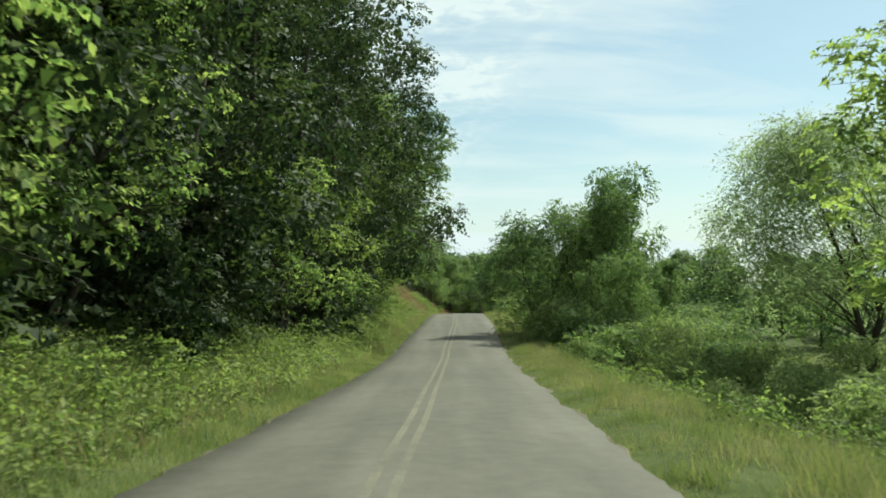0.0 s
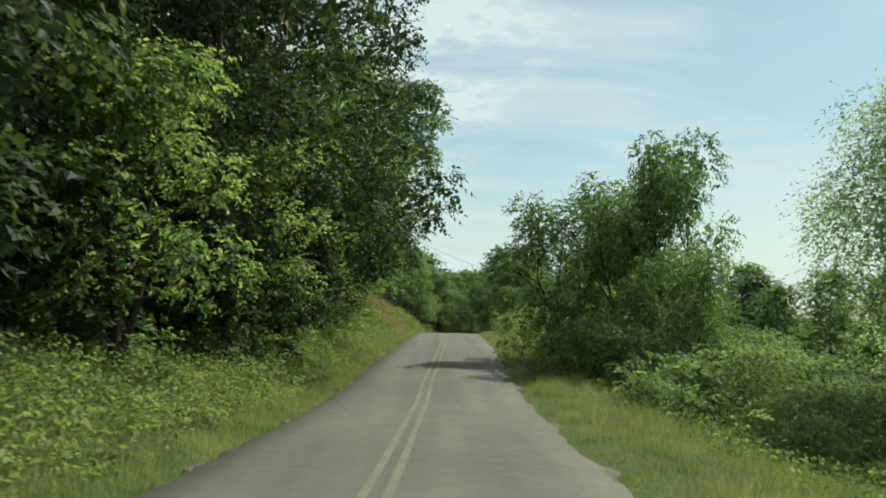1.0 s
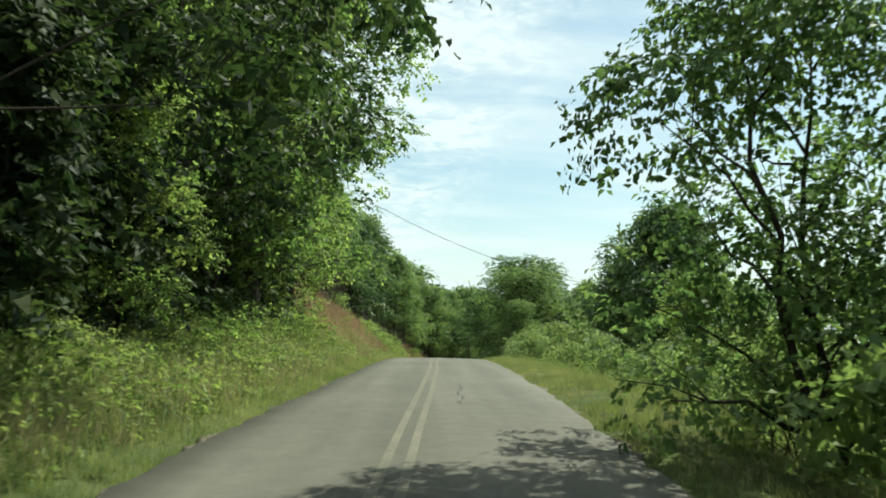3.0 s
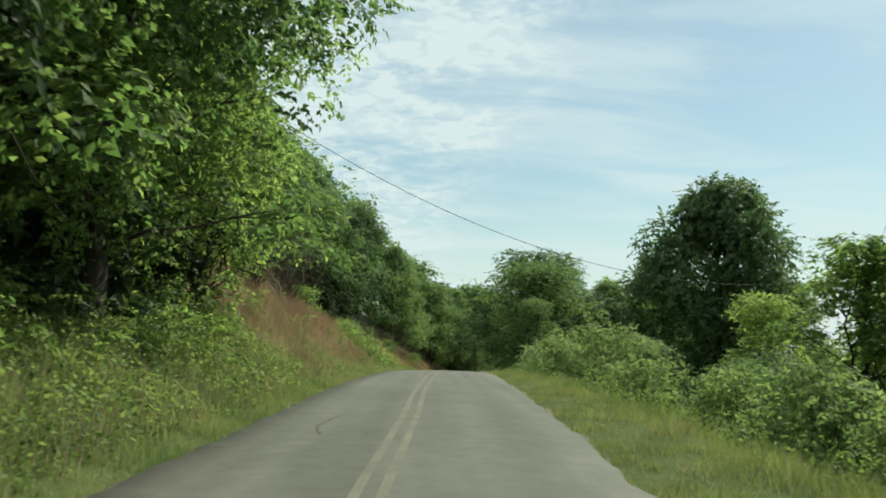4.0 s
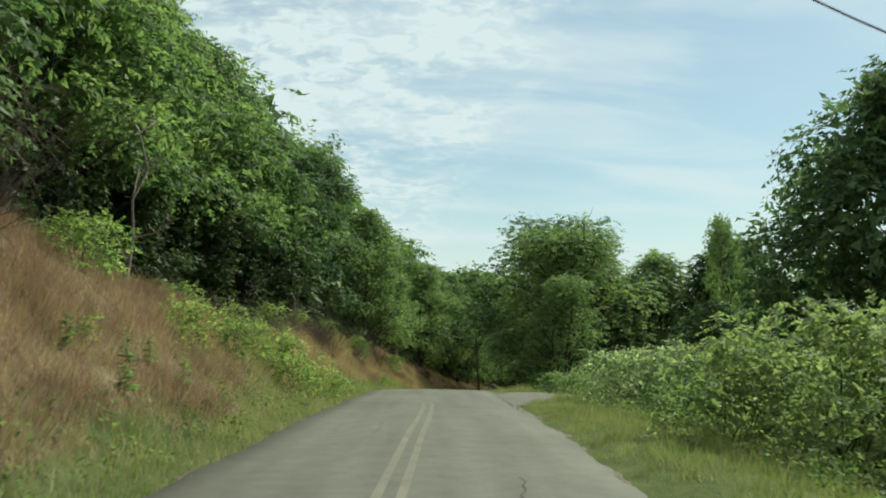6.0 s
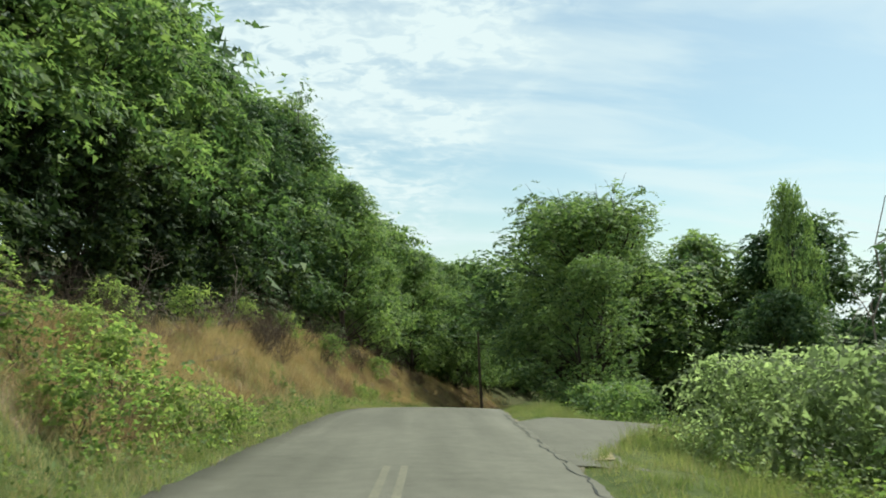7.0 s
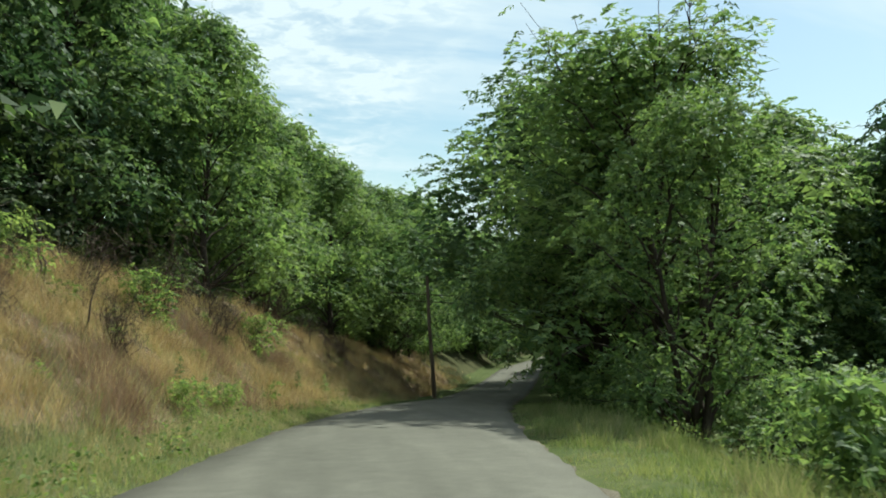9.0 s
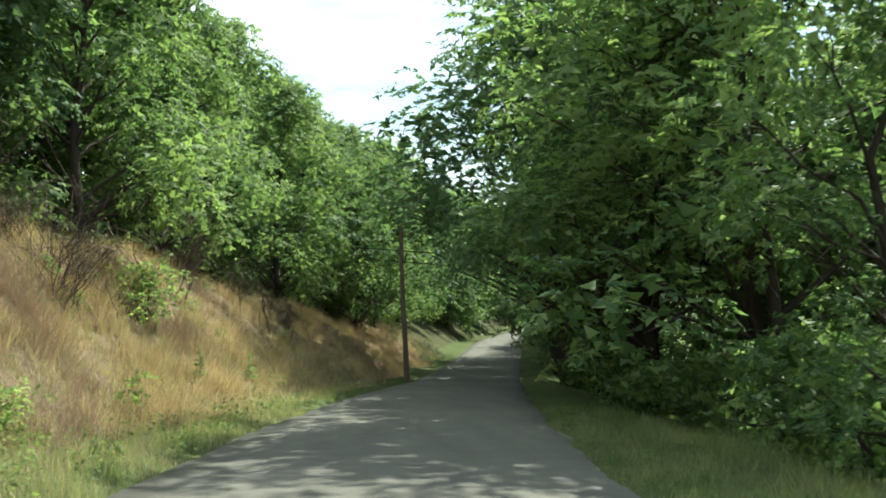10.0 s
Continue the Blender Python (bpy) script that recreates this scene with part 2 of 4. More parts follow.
def tube(points, radii, sides=6, offset=0):
    """Verts and quads of a tapered tube along points."""
    pts = np.asarray(points, dtype=float)
    vs, fs = [], []
    n = len(pts)
    for i in range(n):
        d = pts[min(i + 1, n - 1)] - pts[max(i - 1, 0)]
        d /= np.linalg.norm(d) + 1e-9
        a = np.cross(d, (0.31, 0.87, 0.38))
        a /= np.linalg.norm(a) + 1e-9
        b = np.cross(d, a)
        for k in range(sides):
            w = 2 * math.pi * k / sides
            vs.append(pts[i] + radii[i] * (math.cos(w) * a + math.sin(w) * b))
    for i in range(n - 1):
        for k in range(sides):
            q = (k + 1) % sides
            fs.append((offset + i * sides + k, offset + i * sides + q, offset + (i + 1) * sides + q, offset + (i + 1) * sides + k))
    return vs, fs


def tubes_mesh(name, runs, mat, sides=6):
    vs, fs = [], []
    for pts, rad in runs:
        v, f = tube(pts, rad, sides, len(vs))
        vs += v
        fs += f
    return mesh_of(name, vs, fs, mat, True)


def leaves(rng, centres, normals, size, along=None, slim=0.55, fold=0.25, plain=False):
    """One folded leaf (two triangles) at each centre; plain: one triangle, for trees that stay far off."""
    n = len(centres)
    nor = normals / (np.linalg.norm(normals, axis=1, keepdims=True) + 1e-9)
    t = rng.normal(size=(n, 3)) if along is None else along.copy()
    t -= nor * np.sum(t * nor, axis=1, keepdims=True)
    t /= np.linalg.norm(t, axis=1, keepdims=True) + 1e-9
    s = np.cross(nor, t)
    ln = (size * rng.uniform(0.65, 1.35, n))[:, None]
    wd = ln * slim * 0.5
    if plain:
        v = np.stack([centres - t * ln * 0.5 + s * wd * 1.1, centres - t * ln * 0.35 - s * wd * 1.1, centres + t * ln * 0.65], axis=1).reshape(-1, 3)
        return v, np.arange(3 * n).reshape(-1, 3)
    base = centres - t * ln * 0.5
    tip = centres + t * ln * 0.5 - nor * ln * 0.12
    lf = centres + s * wd + nor * ln * fold * 0.3
    rt = centres - s * wd + nor * ln * fold * 0.3
    v = np.stack([base, rt, tip, lf], axis=1).reshape(-1, 3)
    f = np.arange(n)[:, None] * 4
    tri = np.stack([f + np.array([[0, 1, 2]]), f + np.array([[0, 2, 3]])], axis=1).reshape(-1, 3)
    return v, tri


def sprays(rng, blobs, count, leaf, per=11, length=5.0, shell=0.5, droop=0.35, up=0.9):
    """Leaf centres, normals and directions on drooping sprays spread over blobs (x, y, z, radius)."""
    b = np.asarray(blobs)
    w = b[:, 3] ** 2
    m = max(4, count // per)
    pick = rng.choice(len(b), m, p=w / w.sum())
    d = rng.normal(size=(m, 3))
    d[:, 2] = d[:, 2] * 0.9 + 0.22
    d /= np.linalg.norm(d, axis=1, keepdims=True)
    rad = b[pick, 3] * (shell + (1 - shell) * rng.random(m) ** 0.6) * rng.uniform(0.88, 1.14, m)
    at = b[pick, :3] + d * rad[:, None] * np.array([1, 1, 0.8])
    ax = d * np.array([1, 1, 0.45]) + rng.normal(size=(m, 3)) * 0.35 + np.array([0, 0, -droop])
    ax /= np.linalg.norm(ax, axis=1, keepdims=True)
    side = np.cross(ax, np.array([0, 0, 1.0])) + rng.normal(size=(m, 3)) * 0.15
    side /= np.linalg.norm(side, axis=1, keepdims=True)
    lift = np.cross(side, ax)
    lift *= np.sign(lift[:, 2:3] + 1e-6)
    nor0 = lift * 0.65 + d * 0.6 + rng.normal(size=(m, 3)) * 0.2
    own = np.repeat(np.arange(m), per)
    s = np.tile(np.linspace(0, 1, per), m) + rng.normal(size=m * per) * 0.06
    sg = np.where(np.arange(m * per) % 2 == 0, 1.0, -1.0)[:, None]
    ln = length * leaf * rng.uniform(0.6, 1.25, m)[own]
    sag = -droop * 0.5 * (s ** 2)[:, None] * np.array([0, 0, 1.0]) * ln[:, None]
    c = at[own] + ax[own] * (s * ln)[:, None] + side[own] * sg * leaf * 0.42 + sag + rng.normal(size=(m * per, 3)) * leaf * 0.12
    tan = ax[own] * 0.6 + side[own] * sg * 0.8 + np.array([0, 0, -0.25]) + rng.normal(size=(m * per, 3)) * 0.2
    nor = nor0[own] * up + rng.normal(size=(m * per, 3)) * 0.35
    return c, nor, tan


def blades(rng, pos, height, width, lean=0.35):
    """One leaning grass blade at each place."""
    n = len(pos)
    a = rng.uniform(0, 2 * math.pi, n)
    h = (height * rng.uniform(0.5, 1.25, n))[:, None]
    side = np.stack([np.cos(a), np.sin(a), np.zeros(n)], axis=1) * width * 0.5
    b = rng.uniform(0, 2 * math.pi, n)
    out = np.stack([np.cos(b), np.sin(b), np.zeros(n)], axis=1) * h * lean * rng.uniform(0.2, 1.4, n)[:, None]
    up = np.array([0, 0, 1.0])
    v = np.stack([pos - side, pos + side, pos + out + up * h * 0.97], axis=1).reshape(-1, 3)
    return v, np.arange(3 * n).reshape(-1, 3)


# ---- the lie of the land ----
def smooth_curve(pts, lo=-400, hi=700, sigma=5.0):
    ys = np.arange(lo, hi + 1.0)
    p = np.asarray(pts, dtype=float)
    v = np.interp(ys, p[:, 0], p[:, 1])
    k = np.exp(-0.5 * (np.arange(-20, 21) / sigma) ** 2)
    v2 = np.convolve(np.pad(v, 20, mode="edge"), k / k.sum(), "valid")
    return lambda y: np.interp(y, ys, v2)


road_x = smooth_curve([(-400, -8), (-20, -1.1), (7, -0.5), (30, 0.0), (41, 0.25), (60, 0.95), (84, 1.4), (101, 2.0), (112, 2.2), (124, 2.5), (138, 3.7), (150, 6.0), (171, 11), (225, 25), (260, 41), (300, 66), (500, 200), (700, 330)])
road_z = smooth_curve([(-400, 8), (-60, 2.4), (0, 0), (14, -0.57), (27, -1.12), (36, -1.38), (44, -1.26), (51, -1.02), (60, -0.88), (70, -0.8), (77, -0.74), (91, -0.89),
                       (100, -1.14), (110, -1.47), (119, -1.78), (125, -2.09), (130, -2.53), (140, -3.4), (150, -4.4), (160, -5.5), (171, -6.8), (185, -7.9),
                       (200, -8.8), (225, -9.8), (260, -10.5), (700, -10.5)], sigma=3.0)
bank_foot = smooth_curve([(-400, 1.0), (60, 1.0), (75, 0.9), (95, 0.9), (112, 1.8), (700, 2.0)])
bank_slope = smooth_curve([(-400, 0.28), (60, 0.28), (70, 0.32), (76, 0.40), (82, 0.88), (98, 0.88), (112, 0.75), (160, 0.75), (185, 0.6), (700, 0.5)], sigma=2.0)
bank_top = smooth_curve([(-400, 5.0), (60, 5.0), (80, 4.6), (94, 4.2), (104, 2.3), (112, 1.7), (125, 2.3), (135, 3.9), (142, 4.6), (170, 4.0), (700, 4.0)], sigma=3.0)
side_drop = smooth_curve([(-400, 3.2), (0, 3.0), (100, 3.0), (130, 2.6), (180, 1.8), (700, 1.5)])
HALF = 2.65
widen = smooth_curve([(-400, 0), (92, 0), (101, 0.32), (122, 0.32), (134, 0.05), (700, 0)], sigma=3.0)          # the road is wider beside the drive


def hump(x, y, s):
    """Cheap smooth unevenness, about -1 to 1."""
    return (np.sin(x * 1.7 / s + 1.3 * np.sin(y * 0.9 / s)) + np.sin(y * 1.3 / s + 1.7 * np.sin(x * 1.1 / s + 2.0))) * 0.5


def drive_at(s):
    """Middle of the side drive, s metres from where it leaves the road, and its height."""
    s = np.asarray(s, dtype=float)
    p = np.maximum(s, 0)
    x, y = 3.75 + 0.42 * s + 0.010 * p ** 2, 110.6 + 0.91 * s - 0.004 * p ** 2
    z = np.interp(s, [-8, 0, 4, 6, 8, 10, 14, 22, 60], [-1.22, -1.50, -1.60, -1.63, -1.72, -2.02, -2.9, -4.3, -4.9])
    return x, y, z


DS = np.linspace(-6, 50, 113)
DRX, DRY, DRZ = drive_at(DS)


def near_drive(x, y):
    """Distance from the drive's middle line, and the drive's height there."""
    x, y = np.atleast_1d(np.asarray(x, dtype=float)), np.atleast_1d(np.asarray(y, dtype=float))
    d, z = np.full(x.shape, 99.0), np.zeros(x.shape)
    m = (y > 98) & (y < 160) & (x > -2) & (x < 60)
    if m.any():
        dd = np.hypot(x[m][:, None] - DRX, y[m][:, None] - DRY)
        q = dd.argmin(axis=1)
        d[m], z[m] = dd[np.arange(len(q)), q], DRZ[q]
    return d, z


def ground_z(x, y):
    x, y = np.asarray(x, dtype=float), np.asarray(y, dtype=float)
    u = x - road_x(y)
    left, right = np.maximum(0, -u - HALF), np.maximum(0, u - HALF)
    over = np.maximum(0, left - bank_foot(y))
    rise = bank_slope(y) * over
    top = bank_top(y)
    soft = np.where(rise > top, top + (rise - top) * 0.30, rise)
    soft = np.minimum(soft, 34 + 0.02 * soft)
    drop = 0.05 * np.minimum(right, 2.0) + 0.30 * np.maximum(0, right - 2.0)
    drop = np.minimum(drop, side_drop(y))
    away = np.clip((left + right - 0.6) / 3.0, 0, 1)
    rough = (0.10 * hump(x, y, 1.1) + 0.22 * hump(x + 40, y, 4.0)) * away
    rough = rough + 0.13 * hump(x * 1.2, y, 0.55) * np.clip((left - bank_foot(y) - 0.5) / 1.5, 0, 1) * np.clip((y - 76) / 8, 0, 1) * np.clip((200 - y) / 20, 0, 1)
    verge = 0.06 * np.clip((left + right) / 0.8, 0, 1)
    under = np.where(np.abs(u) < HALF - 0.25, -0.12, -0.03 - 0.07 * np.clip((HALF + 0.55 - np.abs(u)) / 0.35, 0, 1))
    z = road_z(y) + soft - drop + rough + verge + under
    shape = z.shape
    dd, dz = near_drive(x.ravel(), y.ravel())
    dd, dz = dd.reshape(shape or (1,)), dz.reshape(shape or (1,))
    w = np.clip((4.6 - dd) / 2.4, 0, 1) * np.clip(right / 0.5, 0, 1)
    return (z * (1 - w) + (dz - 0.08 + 0.10 * np.clip((dd - 2.0) / 0.6, 0, 1)) * w).reshape(shape)


def is_dry(x, y, rng=None):
    """Where the bank is covered with dry grass: 0 to 1."""
    u = x - road_x(y)
    left = -u - HALF
    along = np.clip((y - 76) / 6, 0, 1) * np.clip((205 - y) / 30, 0, 1)
    lowest = np.interp(y, [70, 84, 98, 112, 125, 140, 175], [2.2, 1.1, 1.1, 1.8, 1.9, 1.6, 1.2])
    return along * np.clip((left - lowest + 0.7 * hump(x * 1.3, y, 2.0)) / 0.8, 0, 1) * np.clip((np.interp(y, [80, 98, 112, 125, 140, 175], [9.5, 8.0, 6.4, 6.6, 9.0, 8.0]) - left) / 1.2, 0, 1)


# ---- ground sheet ----
gy = np.concatenate([-np.geomspace(1500, 60, 14), np.arange(-50, 0, 2.5), np.arange(0, 200, 0.6), np.arange(200, 330, 3.0), np.geomspace(335, 2500, 18)])
gu = np.concatenate([-np.geomspace(1500, 26, 16), np.arange(-25, -12, 1.0), np.arange(-12, -2.5, 0.35), [-2.45, -1.5, 0, 1.5, 2.45], np.arange(2.6, 9, 0.35), np.arange(9, 26, 1.0), np.geomspace(27, 1500, 18)])
GU, GY = np.meshgrid(gu, gy)
GX = road_x(GY) + GU
GZ = ground_z(GX, GY)
nu = len(gu)
idx = np.arange(len(gy) * nu).reshape(len(gy), nu)
quads = np.stack([idx[:-1, :-1], idx[:-1, 1:], idx[1:, 1:], idx[1:, :-1]], axis=-1).reshape(-1, 4)
me = mesh_of("ground", np.stack([GX, GY, GZ], axis=-1).reshape(-1, 3), quads, M_GROUND, True)
me.materials.append(M_BANK)
me.materials.append(M_MEADOW)
cx, cy = GX.ravel()[quads].mean(axis=1), GY.ravel()[quads].mean(axis=1)
me.polygons.foreach_set("material_index", np.where(is_dry(cx, cy) > 0.4, 1, np.where(cx - road_x(cy) > -HALF - 2.2, 2, 0)).astype(np.int32))
tagged(new("ground", me), "grassy roadside ground rising to a wooded bank on one side", "ground", kind="structure")


# ---- road ----
def strip(name, ys, left, right, lift, mat, crown=0.05, cols=8, skirt=0.10):
    """A paved strip along the road between two offsets, following its profile."""
    ts = np.linspace(0, 1, cols + 1)
    Y = np.repeat(ys[:, None], cols + 1, axis=1)
    U = left[:, None] * (1 - ts) + right[:, None] * ts
    X = road_x(Y) + U
    Z = road_z(Y) + lift + crown * (1 - (U / HALF) ** 2)
    top = np.stack([X, Y, Z], axis=-1)
    if skirt:
        low_l, low_r = top[:, :1].copy(), top[:, -1:].copy()
        low_l[..., 0] -= 0.03
        low_r[..., 0] += 0.03
        low_l[..., 2] -= skirt
        low_r[..., 2] -= skirt
        top = np.concatenate([low_l, top, low_r], axis=1)
    k = top.shape[1]
    ii = np.arange(len(ys) * k).reshape(len(ys), k)
    q = np.stack([ii[:-1, :-1], ii[:-1, 1:], ii[1:, 1:], ii[1:, :-1]], axis=-1).reshape(-1, 4)
    return mesh_of(name, top.reshape(-1, 3), q, mat, False)


rng = np.random.default_rng(3)
ys = np.arange(-60, 330, 0.25)


def edge_wobble(ys, seed):
    return 0.05 * hump(ys, ys * 0 + seed, 1.6) + 0.05 * hump(ys, ys * 0 + seed * 2, 0.45) + 0.03 * hump(ys, ys * 0 + seed, 0.14)


wob_l, wob_r = edge_wobble(ys, 3), edge_wobble(ys, 11)
road = tagged(new("road", strip("road", ys, -HALF - widen(ys) + wob_l, HALF + wob_r, 0.0, M_ROAD)), "worn grey asphalt country road with crumbling edges", "road", kind="structure")
yl = np.arange(-60, 107, 0.5)
for k, off in enumerate((-0.13, 0.13)):
    o = off - 0.12 + 0.02 * hump(yl, yl * 0, 3.0)
    child("centre_line", strip("centre_line", yl, o - 0.055, o + 0.055, 0.004, M_LINE, cols=1, skirt=0), road, "faded pale yellow line paint")
for side, w in ((-1, wob_l), (1, wob_r)):
    e = side * HALF + w - (widen(ys) if side < 0 else 0)
    out = np.maximum(0.012, 0.03 + 0.15 * hump(ys, ys * 0 + 4, 0.9) + 0.08 * hump(ys, ys * 0 + 2, 0.21))
    a, b = (e - out, e + 0.02) if side < 0 else (e - 0.02, e + out)
    g = strip("gravel_edge", ys, a, b, -0.03, M_GRIT, crown=0.0, cols=3, skirt=0.12)
    tagged(new("gravel_edge", g), "strip of loose grit along the asphalt edge", "gravel", kind="structure")

# side drive
cols = 8
sv = np.linspace(-1, 1, cols + 1)
s_along = np.linspace(-2.5, 48, 102)
px, py, pz = drive_at(s_along)
tx, ty = np.gradient(px), np.gradient(py)
tn = np.hypot(tx, ty)
nx, ny = ty / tn, -tx / tn
half = 1.95 + 1.6 * np.exp(-np.maximum(s_along + 2.5, 0) / 2.2) + 0.08 * hump(s_along, s_along * 0, 1.3)
DX = px[:, None] + nx[:, None] * sv * half[:, None]
DY = py[:, None] + ny[:, None] * sv * half[:, None]
DZ = np.repeat(pz[:, None], cols + 1, axis=1)
DR = np.maximum(0, DX - road_x(DY) - HALF)
mixin = np.clip(1 - DR / 2.0, 0, 1)
DZ = np.where(DR > 0, (road_z(DY) - 0.008) * mixin + DZ * (1 - mixin), road_z(DY) - 0.02)
ii = np.arange(DX.size).reshape(DX.shape)
q = np.stack([ii[:-1, :-1], ii[:-1, 1:], ii[1:, 1:], ii[1:, :-1]], axis=-1).reshape(-1, 4)
tagged(new("side_drive", mesh_of("side_drive", np.stack([DX, DY, DZ], axis=-1).reshape(-1, 3), q[:, ::1], M_ROAD, True)), "grey asphalt side drive forking off the road", "drive", kind="structure")
yc = np.arange(103, 121, 0.12)
oc = HALF - 0.12 + 0.07 * hump(yc, yc * 0 + 5, 0.5) + 0.04 * hump(yc, yc * 0 + 9, 0.17)
wc = 0.013 + 0.008 * hump(yc, yc * 0, 0.3)
for y0, y1, off in ((55.5, 61.5, 0.62), (66, 69, -1.4), (86, 91, 1.3), (96, 99.5, -0.9)):
    yk = np.arange(y0, y1, 0.1)
    ok = off + 0.10 * hump(yk, yk * 0 + off, 0.7) + 0.03 * hump(yk, yk * 0, 0.15)
    wk = 0.0062 + 0.004 * hump(yk, yk * 0 + 3, 0.2)
    child("crack", strip("crack", yk, ok - wk, ok + wk, 0.005, M_WIRE, cols=1, skirt=0), road, "thin dark crack in the asphalt")
child("seam_crack", strip("seam_crack", yc, oc - wc, oc + wc, 0.006, M_WIRE, cols=1, skirt=0), road, "dark open crack between road and drive")



# sandy corner where the drive meets the verge
ang = np.linspace(0, 2 * math.pi, 25)[:-1]
rad = np.array([0.0, 0.5, 1.0])
vs = [(5.35 + 0.5 * r * math.cos(a) * (1 + 0.25 * math.sin(3 * a)), 109.2 + 1.5 * r * math.sin(a) * (1 + 0.2 * math.cos(2 * a)), 0) for r in rad[1:] for a in ang]
vs = [(5.35, 109.2, 0)] + vs
vs = [(x, y, float(ground_z(x, y)) + 0.03) for x, y, _ in vs]
fs = [(0, 1 + i, 1 + (i + 1) % 24) for i in range(24)] + [t for i in range(24) for t in ((1 + i, 25 + i, 25 + (i + 1) % 24), (1 + i, 25 + (i + 1) % 24, 1 + (i + 1) % 24))]
tagged(new("sand_patch", mesh_of("sand_patch", vs, fs, M_SAND, True)), "bare sandy patch at the corner of the drive", "sand", kind="structure")

# ---- plants ----
def tree_parts(seed, height, base, radius, blobs=26, blob_r=0.26, count=9000, leaf=0.16, lean=(0, 0), top=0.75, bare=0, trunk_r=None, stems=1, low=0.15,
               reach=0.0, leaf_mat=None, droop=0.28, per=8, length=2.5, slim=0.6, shell=0.7, gap=0.45, crest=0.8, limb=0.36, twigs=3, plain=False, inner=26):
    """Meshes of a tree's trunk with limbs and of its crown, standing at the origin. reach: how much further its boughs go towards +x."""
    rng = np.random.default_rng(seed)
    trunk_r = trunk_r or height * 0.016
    runs, blob = [], []
    spread = (stems > 1) * 1.0
    roots = [np.array([rng.normal() * 0.25 * spread, rng.normal() * 0.25 * spread, -0.6]) for _ in range(stems)]
    tips = [np.array([lean[0] * height + rng.normal() * radius * 0.35 * spread, lean[1] * height + rng.normal() * radius * 0.35 * spread, height * 0.88]) for _ in range(stems)]
    axes = []
    for r0, r1 in zip(roots, tips):
        k = np.linspace(0, 1, 9)[:, None]
        bend = rng.normal(size=3) * np.array([1, 1, 0]) * height * 0.035
        p = r0 + (r1 - r0) * k + np.sin(k * math.pi) * bend + rng.normal(size=(9, 3)) * 0.010 * height * (k > 0) * np.array([1, 1, 0])
        axes.append(p)
        runs.append((p, trunk_r / math.sqrt(stems) * (1.15 - 1.05 * k[:, 0]) * np.where(k[:, 0] == 0, 1.35, 1)))
    for i in range(blobs):
        f = (i + 0.5) / blobs
        z = base + (height - base) * (f ** 0.9)
        g = (z - base) / (height - base)
        prof = max(0.05, math.sin(math.pi * min(1, (g * (1 - low) + low)) ** top)) ** 0.6
        a = i * 2.39996 + rng.normal() * 0.35
        rr = radius * prof * rng.uniform(gap, 1.0) * (1 + reach * max(0, math.cos(a)))
        axis = axes[i % stems]
        mid = np.array([np.interp(z, axis[:, 2], axis[:, 0]), np.interp(z, axis[:, 2], axis[:, 1]), z])
        br = radius * blob_r * rng.uniform(0.7, 1.4)
        c = mid + np.array([math.cos(a) * rr, math.sin(a) * rr, rng.normal() * 0.03 * height])
        c[2] = min(c[2], height - br * crest)
        blob.append((*c, br))
        zs = max(base * 0.6, z - rr * 0.7 - 0.04 * height)
        st = np.array([np.interp(zs, axis[:, 2], axis[:, 0]), np.interp(zs, axis[:, 2], axis[:, 1]), zs])
        k = np.linspace(0, 1, 5)[:, None]
        p = st + (c - st) * k + np.sin(k * math.pi) * np.array([0, 0, 0.07 * rr]) + rng.normal(size=(5, 3)) * 0.03 * rr * (k > 0)
        lr = trunk_r * limb * (1 - 0.6 * g)
        runs.append((p, lr * (1.0 - 0.8 * k[:, 0])))
        for _ in range(twigs):
            e = c + rng.normal(size=3) * br * 0.6
            runs.append((np.stack([p[3], (p[3] + e) / 2 + rng.normal(size=3) * 0.1 * br, e]), np.array([lr * 0.35, lr * 0.2, 0.006])))
    for i in range(bare):
        a = rng.uniform(0, 2 * math.pi)
        st = tips[i % stems] * np.array([1, 1, 0.86]) + np.array([math.cos(a), math.sin(a), 0]) * radius * rng.uniform(0.05, 0.5)
        out = np.array([math.cos(a) * radius * 0.22, math.sin(a) * radius * 0.22, height * rng.uniform(0.12, 0.24)])
        k = np.linspace(0, 1, 6)[:, None]
        p = st + out * k + np.sin(k * math.pi) * np.array([math.cos(a), math.sin(a), 0]) * 0.25 + rng.normal(size=(6, 3)) * 0.09 * (k > 0)
        runs.append((p, np.linspace(0.045, 0.010, 6)))
        leafy = rng.random() < 0.6
        for _ in range(8):
            j = rng.integers(2, 6)
            e = p[j] + out * rng.uniform(0.1, 0.3) + rng.normal(size=3) * np.array([0.45, 0.45, 0.25])
            runs.append((np.stack([p[j], (p[j] + e) / 2 + rng.normal(size=3) * 0.06, e]), np.array([0.014, 0.010, 0.006])))
            if leafy:
                blob.append((*e, 0.30))
    c, nor, tan = sprays(rng, blob, count, leaf, per, length, shell, droop)
    v, f = leaves(rng, c, nor, leaf, tan, slim, plain=plain)
    # oversized inner leaves added to each bough to block light and deepen its shade
    b = np.repeat(np.asarray(blob[:blobs]), inner, axis=0)
    if len(b):
        q = rng.normal(size=(len(b), 3))
        q *= (0.6 * rng.random(len(b)) ** 0.4 / np.linalg.norm(q, axis=1))[:, None]
        v2, f2 = leaves(rng, b[:, :3] + q * b[:, 3:], rng.normal(size=q.shape), (1.6 if plain else 1.2) * leaf, None, 0.75, plain=True)
        v, f = np.concatenate([v, v2]), np.concatenate([f, f2 + len(v)])
